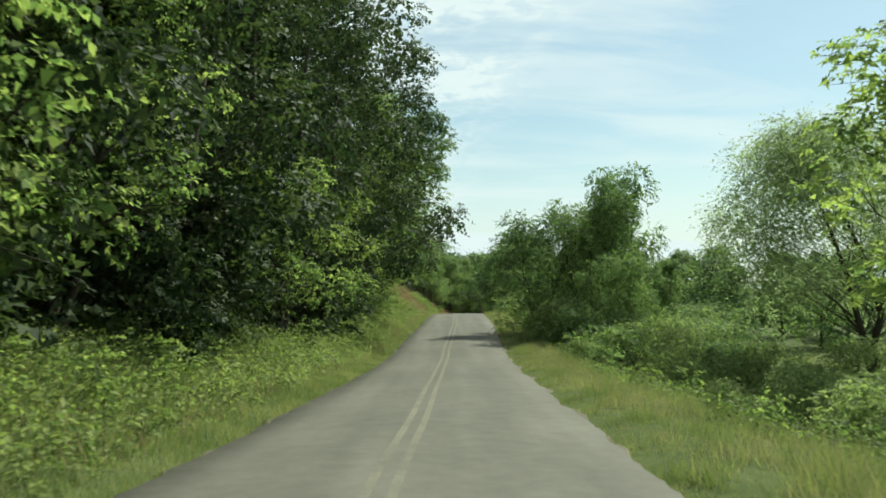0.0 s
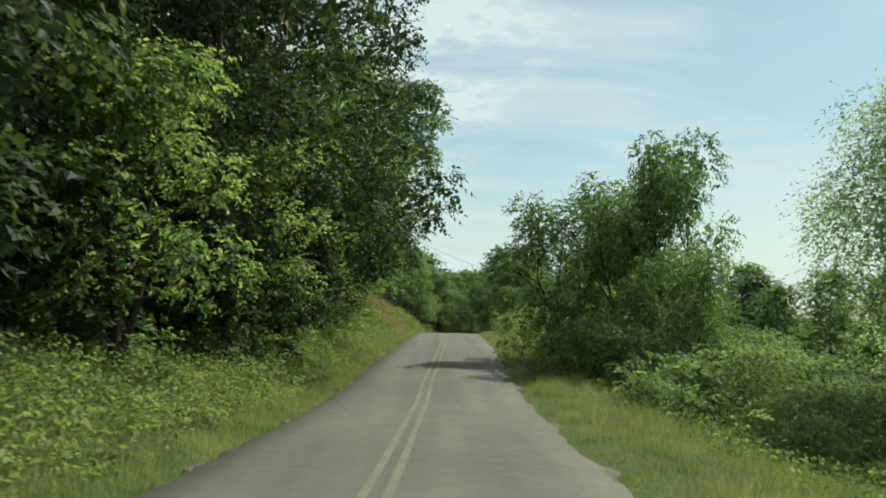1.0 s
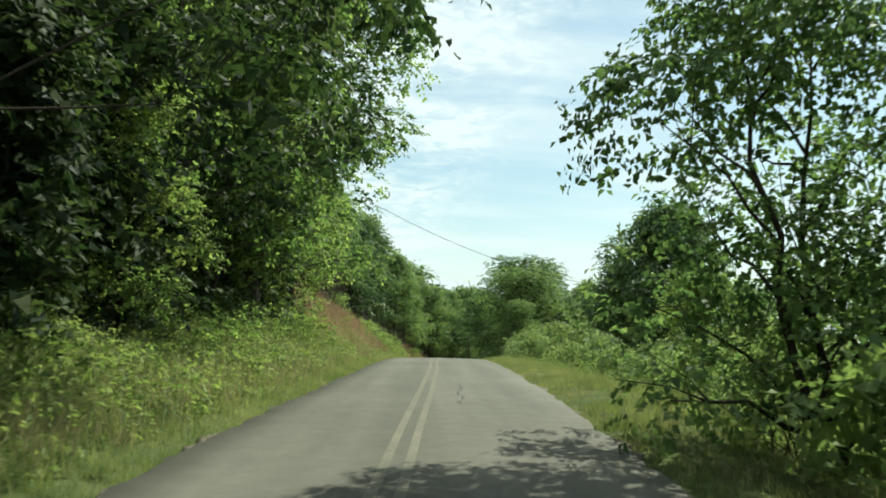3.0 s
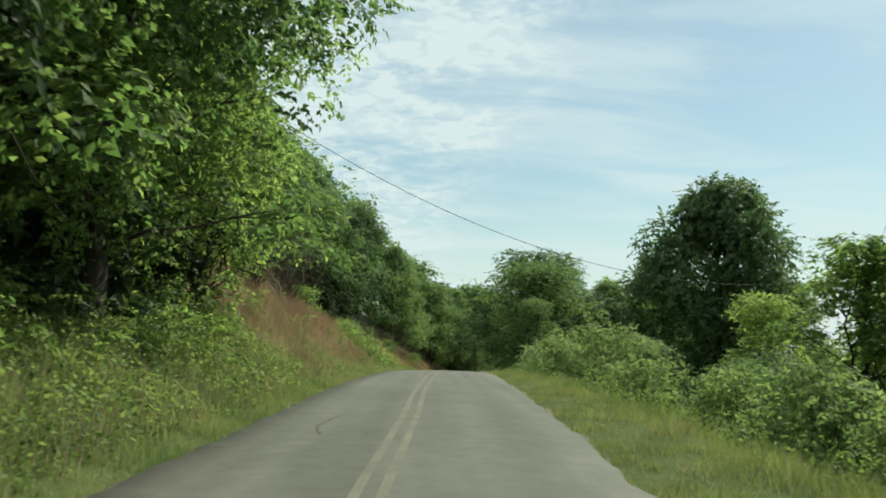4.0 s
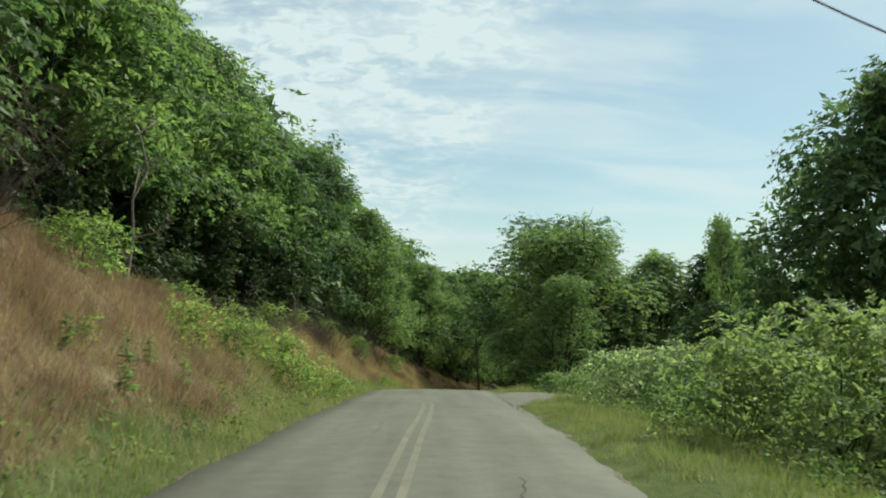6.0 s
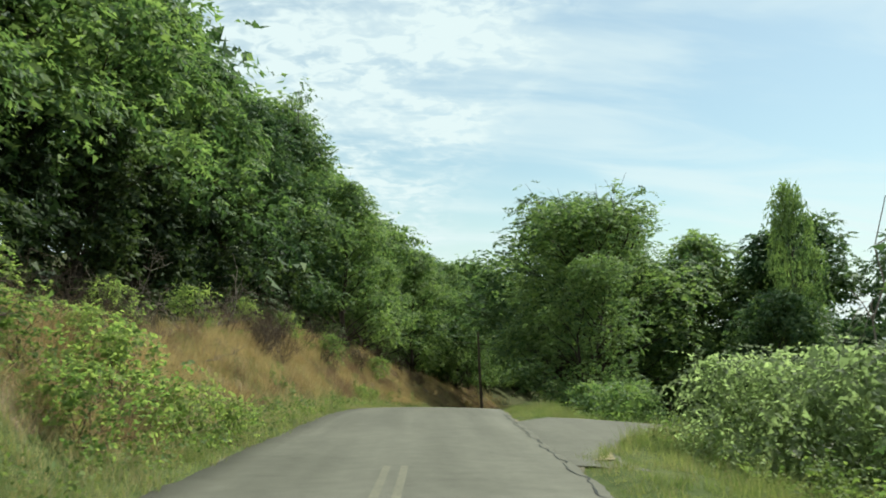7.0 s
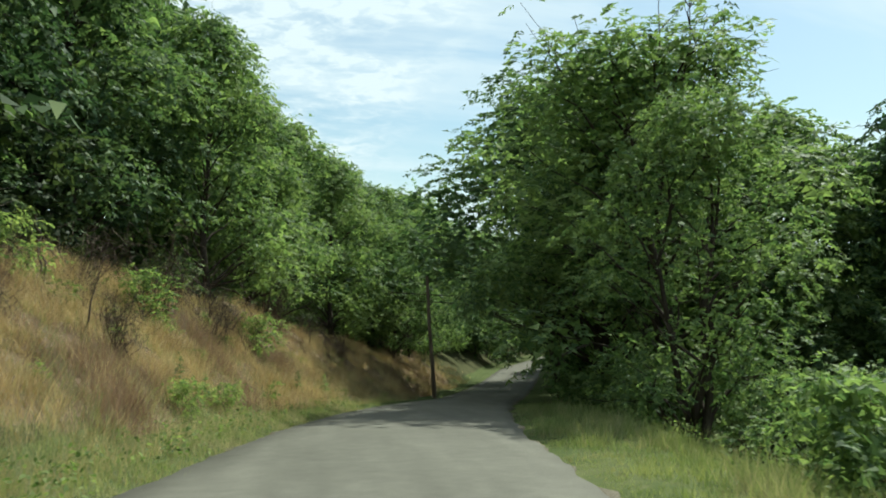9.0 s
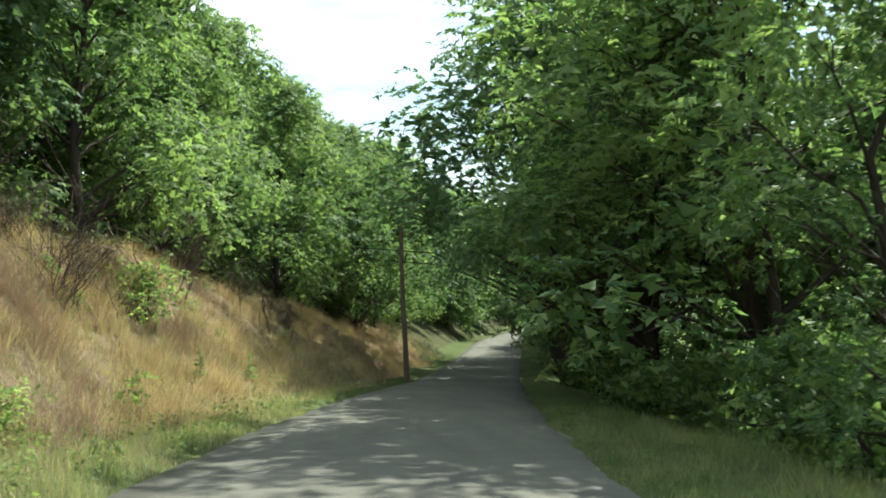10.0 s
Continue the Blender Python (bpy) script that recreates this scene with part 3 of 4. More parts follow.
    return tubes_mesh("trunk", runs, M_BARK, 3 if height < 3 or twigs == 0 else 4 if plain else 5), mesh_of("crown", v, f, leaf_mat or M_LEAF)


PROTO = {}


def on_drive(x, y, margin=2.15):
    return near_drive(x, y)[0] < margin


def plant(key, name, label, category, x, y, scale=1.0, turn=0.0, sink=0.1, group="", wide=1.0, spec=None):
    """A tree or shrub on the ground; plants with the same key share their meshes."""
    if key not in PROTO:
        PROTO[key] = tree_parts(**spec)
    ob = new(name)
    ob.matrix_basis = pose(x, y, float(ground_z(x, y)) - sink, 0, 0, turn) @ Matrix.Diagonal((scale * wide, scale * wide, scale, 1))
    child("trunk", PROTO[key][0], ob)
    child("crown", PROTO[key][1], ob)
    return tagged(ob, label, category, group)


TALL = [dict(seed=21, height=17, base=2.7, radius=5.0, blobs=46, blob_r=0.24, count=21000, leaf=0.175, lean=(0.04, 0), top=0.55, low=0.35, reach=0.35, gap=0.3, limb=0.2, leaf_mat=M_LEAF_B),
        # the next two carry the darkened leaf, so their shade is partly colour
        dict(seed=22, height=15.5, base=3.4, radius=5.0, blobs=32, blob_r=0.20, count=17000, leaf=0.175, lean=(0.06, 0.02), top=0.55, low=0.35, reach=0.7, gap=0.42, limb=0.13, trunk_r=0.2, inner=60, leaf_mat=M_LEAF_SHADE),
        dict(seed=23, height=18, base=3.0, radius=5.2, blobs=32, blob_r=0.20, count=17000, leaf=0.18, lean=(0.03, -0.02), top=0.55, low=0.35, reach=0.55, gap=0.42, limb=0.13, trunk_r=0.2, inner=60, leaf_mat=M_LEAF_SHADE)]
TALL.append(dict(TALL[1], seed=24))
LEANER = dict(plain=True, seed=26, height=14, base=3.5, radius=3.2, blobs=44, blob_r=0.28, count=19000, leaf=0.17, lean=(0.62, 0), top=0.7, low=0.3, reach=0.4, gap=0.3, trunk_r=0.09, limb=0.22)
MIDN = dict(plain=True, inner=44, twigs=2, seed=34, height=14, base=1.2, radius=4.6, blobs=43, blob_r=0.24, count=21000, leaf=0.18, top=0.6, low=0.35, gap=0.45, leaf_mat=M_LEAF)
# filler trees in the darkened leaf, standing in for deep shade
UNDER = dict(plain=True, twigs=1, seed=28, height=8.5, base=0.2, radius=3.2, blobs=40, blob_r=0.27, count=6000, leaf=0.26, stems=3, top=0.6, low=0.45, leaf_mat=M_LEAF_SHADE, trunk_r=0.08)
BACK = dict(plain=True, twigs=0, seed=29, height=17, base=0.8, radius=5.5, blobs=40, blob_r=0.30, count=4600, leaf=0.52, top=0.5, low=0.4, leaf_mat=M_LEAF_SHADE, length=3.0)
MID = [dict(plain=True, inner=44, twigs=1, seed=31, height=13, base=2.6, radius=4.3, blobs=31, blob_r=0.25, count=13500, leaf=0.215, top=0.6, low=0.35, gap=0.5, shell=0.6),
       dict(plain=True, inner=44, twigs=1, seed=32, height=14, base=2.6, radius=4.5, blobs=33, blob_r=0.25, count=13500, leaf=0.215, top=0.6, low=0.35, gap=0.5, leaf_mat=M_LEAF_D),
       dict(plain=True, inner=44, twigs=1, seed=33, height=12.5, base=0.8, radius=4.2, blobs=30, blob_r=0.30, count=13500, leaf=0.215, top=0.6, low=0.35, gap=0.5, leaf_mat=M_LEAF_D)]
CANOPY = dict(plain=True, inner=44, twigs=1, seed=35, height=15.5, base=5.0, radius=6.0, blobs=37, blob_r=0.28, count=21000, leaf=0.19, top=0.6, low=0.35, gap=0.3, reach=0.42, limb=0.2, leaf_mat=M_LEAF_D)
BRANCHY = dict(plain=True, inner=44, twigs=2, seed=36, height=14, base=3.6, radius=4.6, blobs=33, blob_r=0.28, count=22000, leaf=0.16, top=0.6, low=0.35, gap=0.5, bare=15, stems=2, trunk_r=0.25)
FAR = [dict(plain=True, inner=44, twigs=0, seed=41, height=14, base=0.6, radius=4.8, blobs=23, blob_r=0.35, count=4300, leaf=0.41, top=0.6, low=0.35, length=3.2),
       dict(plain=True, inner=44, twigs=0, seed=42, height=13, base=0.6, radius=4.6, blobs=23, blob_r=0.35, count=4300, leaf=0.41, top=0.6, low=0.35, leaf_mat=M_LEAF_D)]
FARTHER = [dict(FAR[0], count=1700, leaf=0.62, blobs=24), dict(FAR[1], count=1700, leaf=0.62, blobs=24)]
BUSHY = [dict(plain=True, seed=45, height=12, base=0.5, radius=4.0, blobs=43, blob_r=0.29, count=21000, leaf=0.185, stems=4, top=0.6, low=0.45, trunk_r=0.22, gap=0.45, leaf_mat=M_LEAF_B),
         dict(seed=46, height=11, base=0.5, radius=4.0, blobs=37, blob_r=0.30, count=17000, leaf=0.17, stems=3, top=0.6, low=0.45, trunk_r=0.22, gap=0.5, leaf_mat=M_LEAF_B)]
ASH = dict(seed=61, height=8.6, base=1.2, radius=3.0, blobs=40, blob_r=0.34, count=19000, leaf=0.15, stems=3, top=0.75, low=0.4, trunk_r=0.15, gap=0.25, per=9, length=3.2, inner=12)
OVERHANG = dict(BUSHY[1], seed=44, height=8.5, base=2.4, radius=3.0, count=12000, leaf=0.15, blobs=34, leaf_mat=M_LEAF_B)
FINE = dict(BUSHY[1], plain=True, leaf=0.115, count=34000, per=13, leaf_mat=M_LEAF)
OPEN = dict(plain=True, inner=12, seed=47, height=12.5, base=3.0, radius=4.8, blobs=44, blob_r=0.20, count=17000, leaf=0.18, stems=2, top=0.7, low=0.25, trunk_r=0.2, gap=0.5, leaf_mat=M_LEAF_B)
FEATHER = dict(plain=True, inner=4, seed=48, height=13, base=4.6, lean=(0.08, 0), radius=6.0, blobs=84, blob_r=0.20, count=60000, leaf=0.15, limb=0.14, stems=2, top=0.65, low=0.25, slim=0.42, leaf_mat=M_LEAF_P, droop=0.5, length=7.0, trunk_r=0.26)
ROUND = dict(plain=True, inner=44, twigs=1, seed=49, height=15, base=0.9, radius=6.6, blobs=50, blob_r=0.28, count=60000, leaf=0.26, top=0.75, low=0.28, gap=0.15, leaf_mat=M_LEAF_D)
SHRUB = [dict(twigs=1, seed=51, height=2.6, base=0.15, radius=1.6, blobs=22, blob_r=0.32, count=3000, leaf=0.12, stems=4, low=0.45, trunk_r=0.05, leaf_mat=M_LEAF_V),
         dict(plain=True, twigs=1, seed=52, height=2.2, base=0.10, radius=1.7, blobs=22, blob_r=0.34, count=2200, leaf=0.14, stems=4, low=0.45, trunk_r=0.05),
         dict(plain=True, twigs=1, seed=53, height=2.4, base=0.10, radius=1.8, blobs=26, blob_r=0.30, count=8500, leaf=0.08, stems=5, low=0.45, trunk_r=0.04, leaf_mat=M_LEAF_P, droop=0.6, length=7.0)]
SPRIG = [dict(twigs=0, inner=0, seed=55, height=1.3, base=0.10, radius=0.6, blobs=9, blob_r=0.38, count=300, leaf=0.11, stems=3, low=0.45, trunk_r=0.02, leaf_mat=M_LEAF_B),
         dict(twigs=0, inner=0, seed=56, height=1.1, base=0.10, radius=0.7, blobs=9, blob_r=0.38, count=300, leaf=0.12, stems=3, low=0.45, trunk_r=0.02, leaf_mat=M_WEED)]

rng = np.random.default_rng(7)
k = 0
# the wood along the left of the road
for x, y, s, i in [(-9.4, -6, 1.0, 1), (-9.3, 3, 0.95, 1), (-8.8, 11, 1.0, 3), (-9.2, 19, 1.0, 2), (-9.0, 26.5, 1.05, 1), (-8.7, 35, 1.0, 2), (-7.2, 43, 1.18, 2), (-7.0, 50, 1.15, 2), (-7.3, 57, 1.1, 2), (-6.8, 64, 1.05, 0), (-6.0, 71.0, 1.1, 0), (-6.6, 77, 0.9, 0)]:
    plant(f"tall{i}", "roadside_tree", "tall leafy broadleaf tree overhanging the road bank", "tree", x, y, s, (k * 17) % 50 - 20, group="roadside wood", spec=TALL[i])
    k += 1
# back rows and understorey added as dark filling behind the wood's face
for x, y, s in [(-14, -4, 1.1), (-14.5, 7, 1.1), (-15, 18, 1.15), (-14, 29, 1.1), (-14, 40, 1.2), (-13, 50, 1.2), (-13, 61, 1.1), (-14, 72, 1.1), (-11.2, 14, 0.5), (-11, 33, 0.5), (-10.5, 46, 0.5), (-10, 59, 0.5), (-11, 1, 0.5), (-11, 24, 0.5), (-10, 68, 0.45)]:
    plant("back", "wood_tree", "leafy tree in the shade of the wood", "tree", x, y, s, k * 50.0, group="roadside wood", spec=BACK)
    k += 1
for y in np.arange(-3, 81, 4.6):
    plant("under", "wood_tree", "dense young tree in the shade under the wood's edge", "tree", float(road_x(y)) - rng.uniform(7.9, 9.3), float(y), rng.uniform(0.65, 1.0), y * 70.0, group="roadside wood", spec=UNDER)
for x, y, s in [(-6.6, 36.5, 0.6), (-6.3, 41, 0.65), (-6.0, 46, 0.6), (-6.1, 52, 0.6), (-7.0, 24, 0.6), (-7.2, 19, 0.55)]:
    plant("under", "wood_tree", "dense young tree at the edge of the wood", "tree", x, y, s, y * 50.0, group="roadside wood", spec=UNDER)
for x, y, s, a in [(-10.8, 71.5, 1.1, -4)]:
    plant("leaner", "roadside_tree", "slim tree leaning out over the road", "tree", x, y, s, a, group="roadside wood", spec=LEANER)
for x, y, s in [(-5.9, 78.3, 0.85), (-6.9, 72.0, 0.8), (-6.0, 57.5, 0.55)]:
    plant("bushy1", "roadside_tree", "bushy green tree hanging low over the bank", "tree", x, y, s, 30 + y * 40, group="roadside wood", spec=BUSHY[1])
for x, y, s in [(-6.4, 9.0, 1.0), (-7.6, 16.2, 1.0), (-5.9, 30.5, 0.88), (-5.9, 41.5, 0.92), (-6.2, 66.5, 1.0)]:
    plant("overhang", "roadside_tree", "young bright green tree leaning out of the wood", "tree", x, y, s, y * 30.0, group="roadside wood", spec=OVERHANG)
# the wood behind the dry bank
for y in np.arange(84, 156, 6.0):
    x = float(road_x(y)) - 13.8 + rng.uniform(-0.8, 0.8)
    if y > 142:
        # same tree as midn with a darker leaf: its shade is put into colour
        plant("midm", "bank_tree", "leafy green tree on the wooded bank", "tree", x, float(y), rng.uniform(0.95, 1.15), rng.uniform(0, 360), group="bank wood", spec=dict(MIDN, leaf_mat=M_LEAF_D))
        continue
    if 106 < y < 143:
        plant("midh", "bank_tree", "tall green tree above the dry bank", "tree", x - 0.4, float(y) + rng.uniform(-1, 1), rng.uniform(1.05, 1.2), rng.uniform(0, 360), group="bank wood", spec=dict(MID[0], base=3.8, seed=37))
        k += 1
        continue
    plant(f"mid{k % 3}", "bank_tree", "leafy green tree on the wooded bank", "tree", x + rng.uniform(-1, 1), float(y) + rng.uniform(-1.2, 1.2), rng.uniform(0.85, 1.25), rng.uniform(0, 360), group="bank wood", spec=MID[k % 3])
    k += 1
# more dark filler trees, added to make the hollow under the crowns dark
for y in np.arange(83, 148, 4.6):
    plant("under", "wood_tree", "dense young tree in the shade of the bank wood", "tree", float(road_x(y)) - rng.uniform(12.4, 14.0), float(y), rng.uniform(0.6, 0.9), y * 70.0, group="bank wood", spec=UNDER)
for y in np.arange(86, 170, 8.0):
    x = float(road_x(y)) - 20.0 + rng.uniform(-1.5, 1.5)
    plant(f"far{k % 2}", "bank_tree", "tall green tree on the wooded bank", "tree", x, float(y), rng.uniform(1.15, 1.4), rng.uniform(0, 360), group="bank wood", spec=FAR[k % 2])
    k += 1
for y in np.arange(156, 262, 6.5):
    for row in range(2):
        if row == 0 and y < 205:
            plant("midn", "bank_tree", "leafy green tree on the wooded bank", "tree", float(road_x(y)) - 11.5 + rng.uniform(-0.8, 0.8), float(y), rng.uniform(0.8, 1.0), rng.uniform(0, 360), group="bank wood", spec=MIDN)
            continue
        x = float(road_x(y)) - 12.0 - row * 7.5 + rng.uniform(-1.0, 1.0)
        plant(f"far{k % 2}", "bank_tree", "green tree on the wooded bank", "tree", x, float(y) + row * 3, rng.uniform(1.0, 1.2) + row * 0.15, rng.uniform(0, 360), group="bank wood", spec=FAR[k % 2])
        k += 1
plant("branchy", "bank_tree", "green tree with bare twigs above its crown", "tree", -8.6, 150, 1.15, 80, group="bank wood", spec=BRANCHY)
# trees beyond the drive, right of the road
for x, y, s, w in [(22, 154, 1.1, 1.1), (18.8, 160, 1.1, 1.1), (27.5, 151, 1.1, 1.1), (24.2, 143, 0.8, 1.1), (24, 157, 1.25, 1.1), (30, 152, 1.2, 1.1), (36, 149, 1.2, 1.1),
                   (25, 170, 1.2, 1.1), (27, 190, 1.2, 1.1), (33, 205, 1.1, 1.1), (44, 150, 1.2, 1.1), (33, 165, 1.2, 1.1)]:
    plant(f"mid{k % 3}", "roadside_tree", "leafy green tree beside the road", "tree", x, y, s, rng.uniform(0, 360), group="trees beyond the drive", wide=w, spec=MID[k % 3])
    k += 1
for x, y, s, w in [(14.8, 157, 1.0, 0.8), (16.2, 165, 1.05, 0.8), (16.8, 171, 1.35, 1.45), (18.8, 179, 1.35, 1.45), (21.6, 188, 1.15, 1.1), (24.6, 199, 1.15, 1.1)]:
    plant("canopy", "roadside_tree", "dark leafy tree arching over the road", "tree", x, y, s, rng.uniform(165, 205), group="trees beyond the drive", wide=w, spec=CANOPY)
plant("branchy", "roadside_tree", "green tree with bare twigs above its crown", "tree", 15.2, 150.5, 1.15, 200, group="trees beyond the drive", wide=1.4, spec=BRANCHY)
plant("branchy", "roadside_tree", "green tree with bare twigs above its crown", "tree", 14.6, 156.5, 1.15, 20, group="trees beyond the drive", wide=1.2, spec=BRANCHY)
plant("slender", "roadside_tree", "slender young tree with a thin crown", "tree", 25.8, 145, 1.36, 20, wide=0.32, spec=dict(OPEN, leaf_mat=M_LEAF, inner=20))
plant("fine", "roadside_tree", "bright green bushy tree beside the road", "tree", 12.0, 140.5, 0.9, 60, group="trees beyond the drive", wide=1.05, spec=FINE)
# trees on the right, near
plant("ash", "roadside_tree", "open-crowned green tree on slender stems beside the road", "tree", 9.2, 42.6, 0.68, 30, wide=0.75, spec=ASH)
plant("ash", "roadside_tree", "taller open-crowned green tree behind the roadside trees", "tree", 10.8, 50.0, 1.38, 140, wide=0.6, spec=ASH)
plant("ash", "roadside_tree", "open-crowned green tree leaning towards the road", "tree", 5.9, 50.8, 0.93, 215, wide=0.9, spec=ASH)
plant("ash", "roadside_tree", "tall leafy tree on slender stems beside the road", "tree", 8.9, 48.8, 1.1, 120, wide=0.75, spec=ASH)
plant("bushy1", "roadside_tree", "bushy green tree beside the road", "tree", 10.6, 46.0, 0.46, 240, spec=BUSHY[1])
plant("bushy0", "roadside_tree", "vine-covered green tree below the road verge", "tree", 11.3, 73.0, 0.5, 100, wide=1.2, spec=BUSHY[0])
plant("bushy1", "field_tree", "bushy green tree below the road verge", "tree", 18.0, 94.0, 0.68, 320, spec=BUSHY[1])
plant("feather", "field_tree", "pale feathery tree in the low field", "tree", 21.9, 43, 1.1, 240, spec=FEATHER)
plant("open", "field_tree", "slender green tree at the field edge", "tree", 17.5, 22, 1.1, 290, spec=OPEN)
plant("round", "field_tree", "large dark round-headed tree", "tree", 22.5, 112.5, 1.14, 100, wide=0.88, spec=ROUND)
# shrubs on the right
for x, y, s, i in [(5.9, 35.7, 0.42, 0), (6.9, 36.6, 0.5, 1), (7.6, 39, 0.9, 1), (7.2, 42.5, 1.2, 1), (9.2, 40, 1.0, 0), (6.8, 45.5, 1.2, 0), (6.3, 48.5, 1.0, 1), (5.9, 52, 0.8, 0), (8.0, 57, 0.8, 0), (8.8, 61, 1.0, 1), (8.6, 66, 0.7, 0), (9.2, 70, 0.9, 0), (8.4, 73, 0.7, 0), (7.3, 76.5, 0.6, 0), 
                   (7.6, 96, 0.9, 0), (10.2, 97, 1.5, 0), (13.0, 99, 1.7, 0), (9.6, 110.9, 1.25, 2), (11.3, 110.0, 1.55, 2), (13.0, 108.0, 1.7, 2), (12.5, 126.5, 1.0, 1), (9.9, 129.5, 0.9, 1), (16, 128, 1.2, 0), (12, 133, 1.2, 1),
                   (7.4, 14.0, 0.62, 0), (9.0, 15.2, 0.85, 0), (6.3, 18.5, 0.4, 0), (8.6, 19.5, 0.7, 0), (16.5, 33, 0.9, 0), (13, 40, 1.1, 0), (20, 40, 1.3, 0), (17, 43, 1.2, 0), (21.5, 36, 1.2, 0), (13.0, 47, 1.3, 0), (15.0, 50, 1.5, 0), (16, 45, 1.2, 1), (12.5, 42, 0.9, 0), (18, 52, 1.6, 1), (10.5, 36, 0.7, 0), (16.5, 38, 1.0, 0), (10.5, 46, 1.2, 0), (12, 64, 1.5, 1), (14, 84, 1.6, 1), (17, 92, 1.7, 0), (20, 101, 1.6, 1),
                   (20, 124, 1.4, 1), (24, 130, 1.5, 0), (9.5, 103, 0.9, 1), (15, 46, 1.3, 1), (19, 62, 1.6, 0), (24, 76, 1.8, 1)]:
    if on_drive(x, y, 3.6)[0]:
        continue
    big = s > 1.15 and i < 2
    plant(f"bigshrub{i}" if big else f"shrub{i}", "shrub", ("bright green leafy shrub on the road verge", "dense green shrub on the road verge", "arching pale green shrub beside the drive")[i], "shrub", x, y, s, rng.uniform(0, 360), sink=0.05, spec=dict(SHRUB[i], leaf=0.08, count=7500, plain=True) if big else SHRUB[i])
for y in np.arange(144, 182, 3.6):
    plant("shrub1", "shrub", "dense green undergrowth shrub under the trees", "shrub", float(road_x(y)) + rng.uniform(6.5, 8.5), float(y), rng.uniform(0.9, 1.4), rng.uniform(0, 360), sink=0.05, group="undergrowth", spec=SHRUB[1])
# shrubs under the wood and on the bank
for y in np.arange(19, 75, 3.2):
    plant("shrub1", "shrub", "green undergrowth shrub at the wood's edge", "shrub", float(road_x(y)) - rng.uniform(7.8, 9.0), float(y), rng.uniform(0.4, 0.65), rng.uniform(0, 360), sink=0.05, group="undergrowth", spec=SHRUB[1])
for x, y, s in [(-2.8, 107.8, 0.62), (-1.9, 109.0, 0.5), (-1.4, 109.9, 0.36), (-3.7, 106.2, 0.5), (-2.3, 105.4, 0.5), (-4.0, 109.6, 0.4), (-0.4, 141, 0.34), (-1.0, 138, 0.32), (-3.6, 99.5, 0.45), (-3.4, 103, 0.45), (-5.5, 98, 0.5), (-6.6, 101, 0.6), (-8.5, 106, 0.6), (-7.6, 112, 0.6), (-7.2, 119, 0.6), (-6.6, 126, 0.6), (-6.2, 133, 0.55), (-5.2, 139, 0.55), (-7.9, 94, 0.5), (-7.9, 88, 0.5),
                (-3.4, 144, 0.6), (-1.0, 152, 0.6), (-7.4, 84, 0.6)]:
    plant("bankshrub", "shrub", "bright green shrub on the dry bank", "shrub", x, y, s, rng.uniform(0, 360), sink=0.05, group="bank shrubs", spec=dict(SHRUB[0], leaf=0.15, count=1700, inner=8, leaf_mat=M_LEAF_B))
for _ in range(56):
    y = rng.uniform(78, 165)
    x = float(road_x(y)) - HALF - rng.uniform(1.0, 7.0)
    i = int(rng.integers(0, 2))
    plant(f"sprig{i}", "sapling", "small green sapling among dry grass", "sapling", x, y, rng.uniform(0.25, 0.6), rng.uniform(0, 360), sink=0.03, group="bank saplings", spec=SPRIG[i])
for _ in range(44):
    y = rng.uniform(5, 130)
    x = float(road_x(y)) + HALF + rng.uniform(2.6, 6.0)
    if on_drive(x, y, 3.0)[0]:
        continue
    i = int(rng.integers(0, 2))
    plant(f"sprig{i}", "sapling", "leafy weed bush in the verge grass", "sapling", x, y, rng.uniform(0.4, 0.9), rng.uniform(0, 360), sink=0.03, group="verge weeds", spec=SPRIG[i])
for y in np.arange(186, 300, 6.0):
    for u in (-8.0, 8.5):
        if u < 0 and y < 222:
            plant("midn", "roadside_tree", "leafy green tree beside the far road", "tree", float(road_x(y)) - 8.8, float(y), rng.uniform(0.65, 0.85), rng.uniform(0, 360), group="far roadside trees", spec=MIDN)
            continue
        plant(f"far{k % 2}", "roadside_tree", "green tree beside the far road", "tree", float(road_x(y)) + u + rng.uniform(-0.8, 0.8), float(y), rng.uniform(0.95, 1.2), rng.uniform(0, 360), group="far roadside trees", spec=FAR[k % 2])
        k += 1
for x, y, s in [(26, 96, 0.65), (31, 91, 0.7), (36, 87, 0.65), (41, 83, 0.7), (47, 79, 0.75), (53, 75, 0.7), (34, 102, 0.8), (28, 124, 0.8), (60, 70, 0.8), (38, 64, 0.7), (33, 72, 0.6), (45, 60, 0.7), (29, 82, 0.55), (66, 60, 0.9), (56, 50, 0.8), (64, 42, 0.9)]:
    plant(f"far{k % 2}", "field_tree", "dark green tree across the low field", "tree", x, y, s, rng.uniform(0, 360), group="field trees", spec=FAR[k % 2])
    k += 1
for _ in range(45):
    y = rng.uniform(1, 77)
    i = int(rng.integers(0, 2))
    plant(f"sprig{i}", "sapling", "leafy green plant standing above the weeds", "sapling", float(road_x(y)) - HALF - rng.uniform(2.0, 4.6), y, rng.uniform(0.6, 1.15), rng.uniform(0, 360), sink=0.03, group="bank weeds", spec=SPRIG[i])
for _ in range(84):
    y = rng.uniform(5, 74)
    i = int(rng.integers(0, 2))
    plant(f"sprig{i}", "sapling", "leafy green weed on the road bank", "sapling", float(road_x(y)) - HALF - rng.uniform(1.0, 4.4), y, rng.uniform(0.35, 0.62), rng.uniform(0, 360), sink=0.03, group="bank weeds", spec=SPRIG[i])
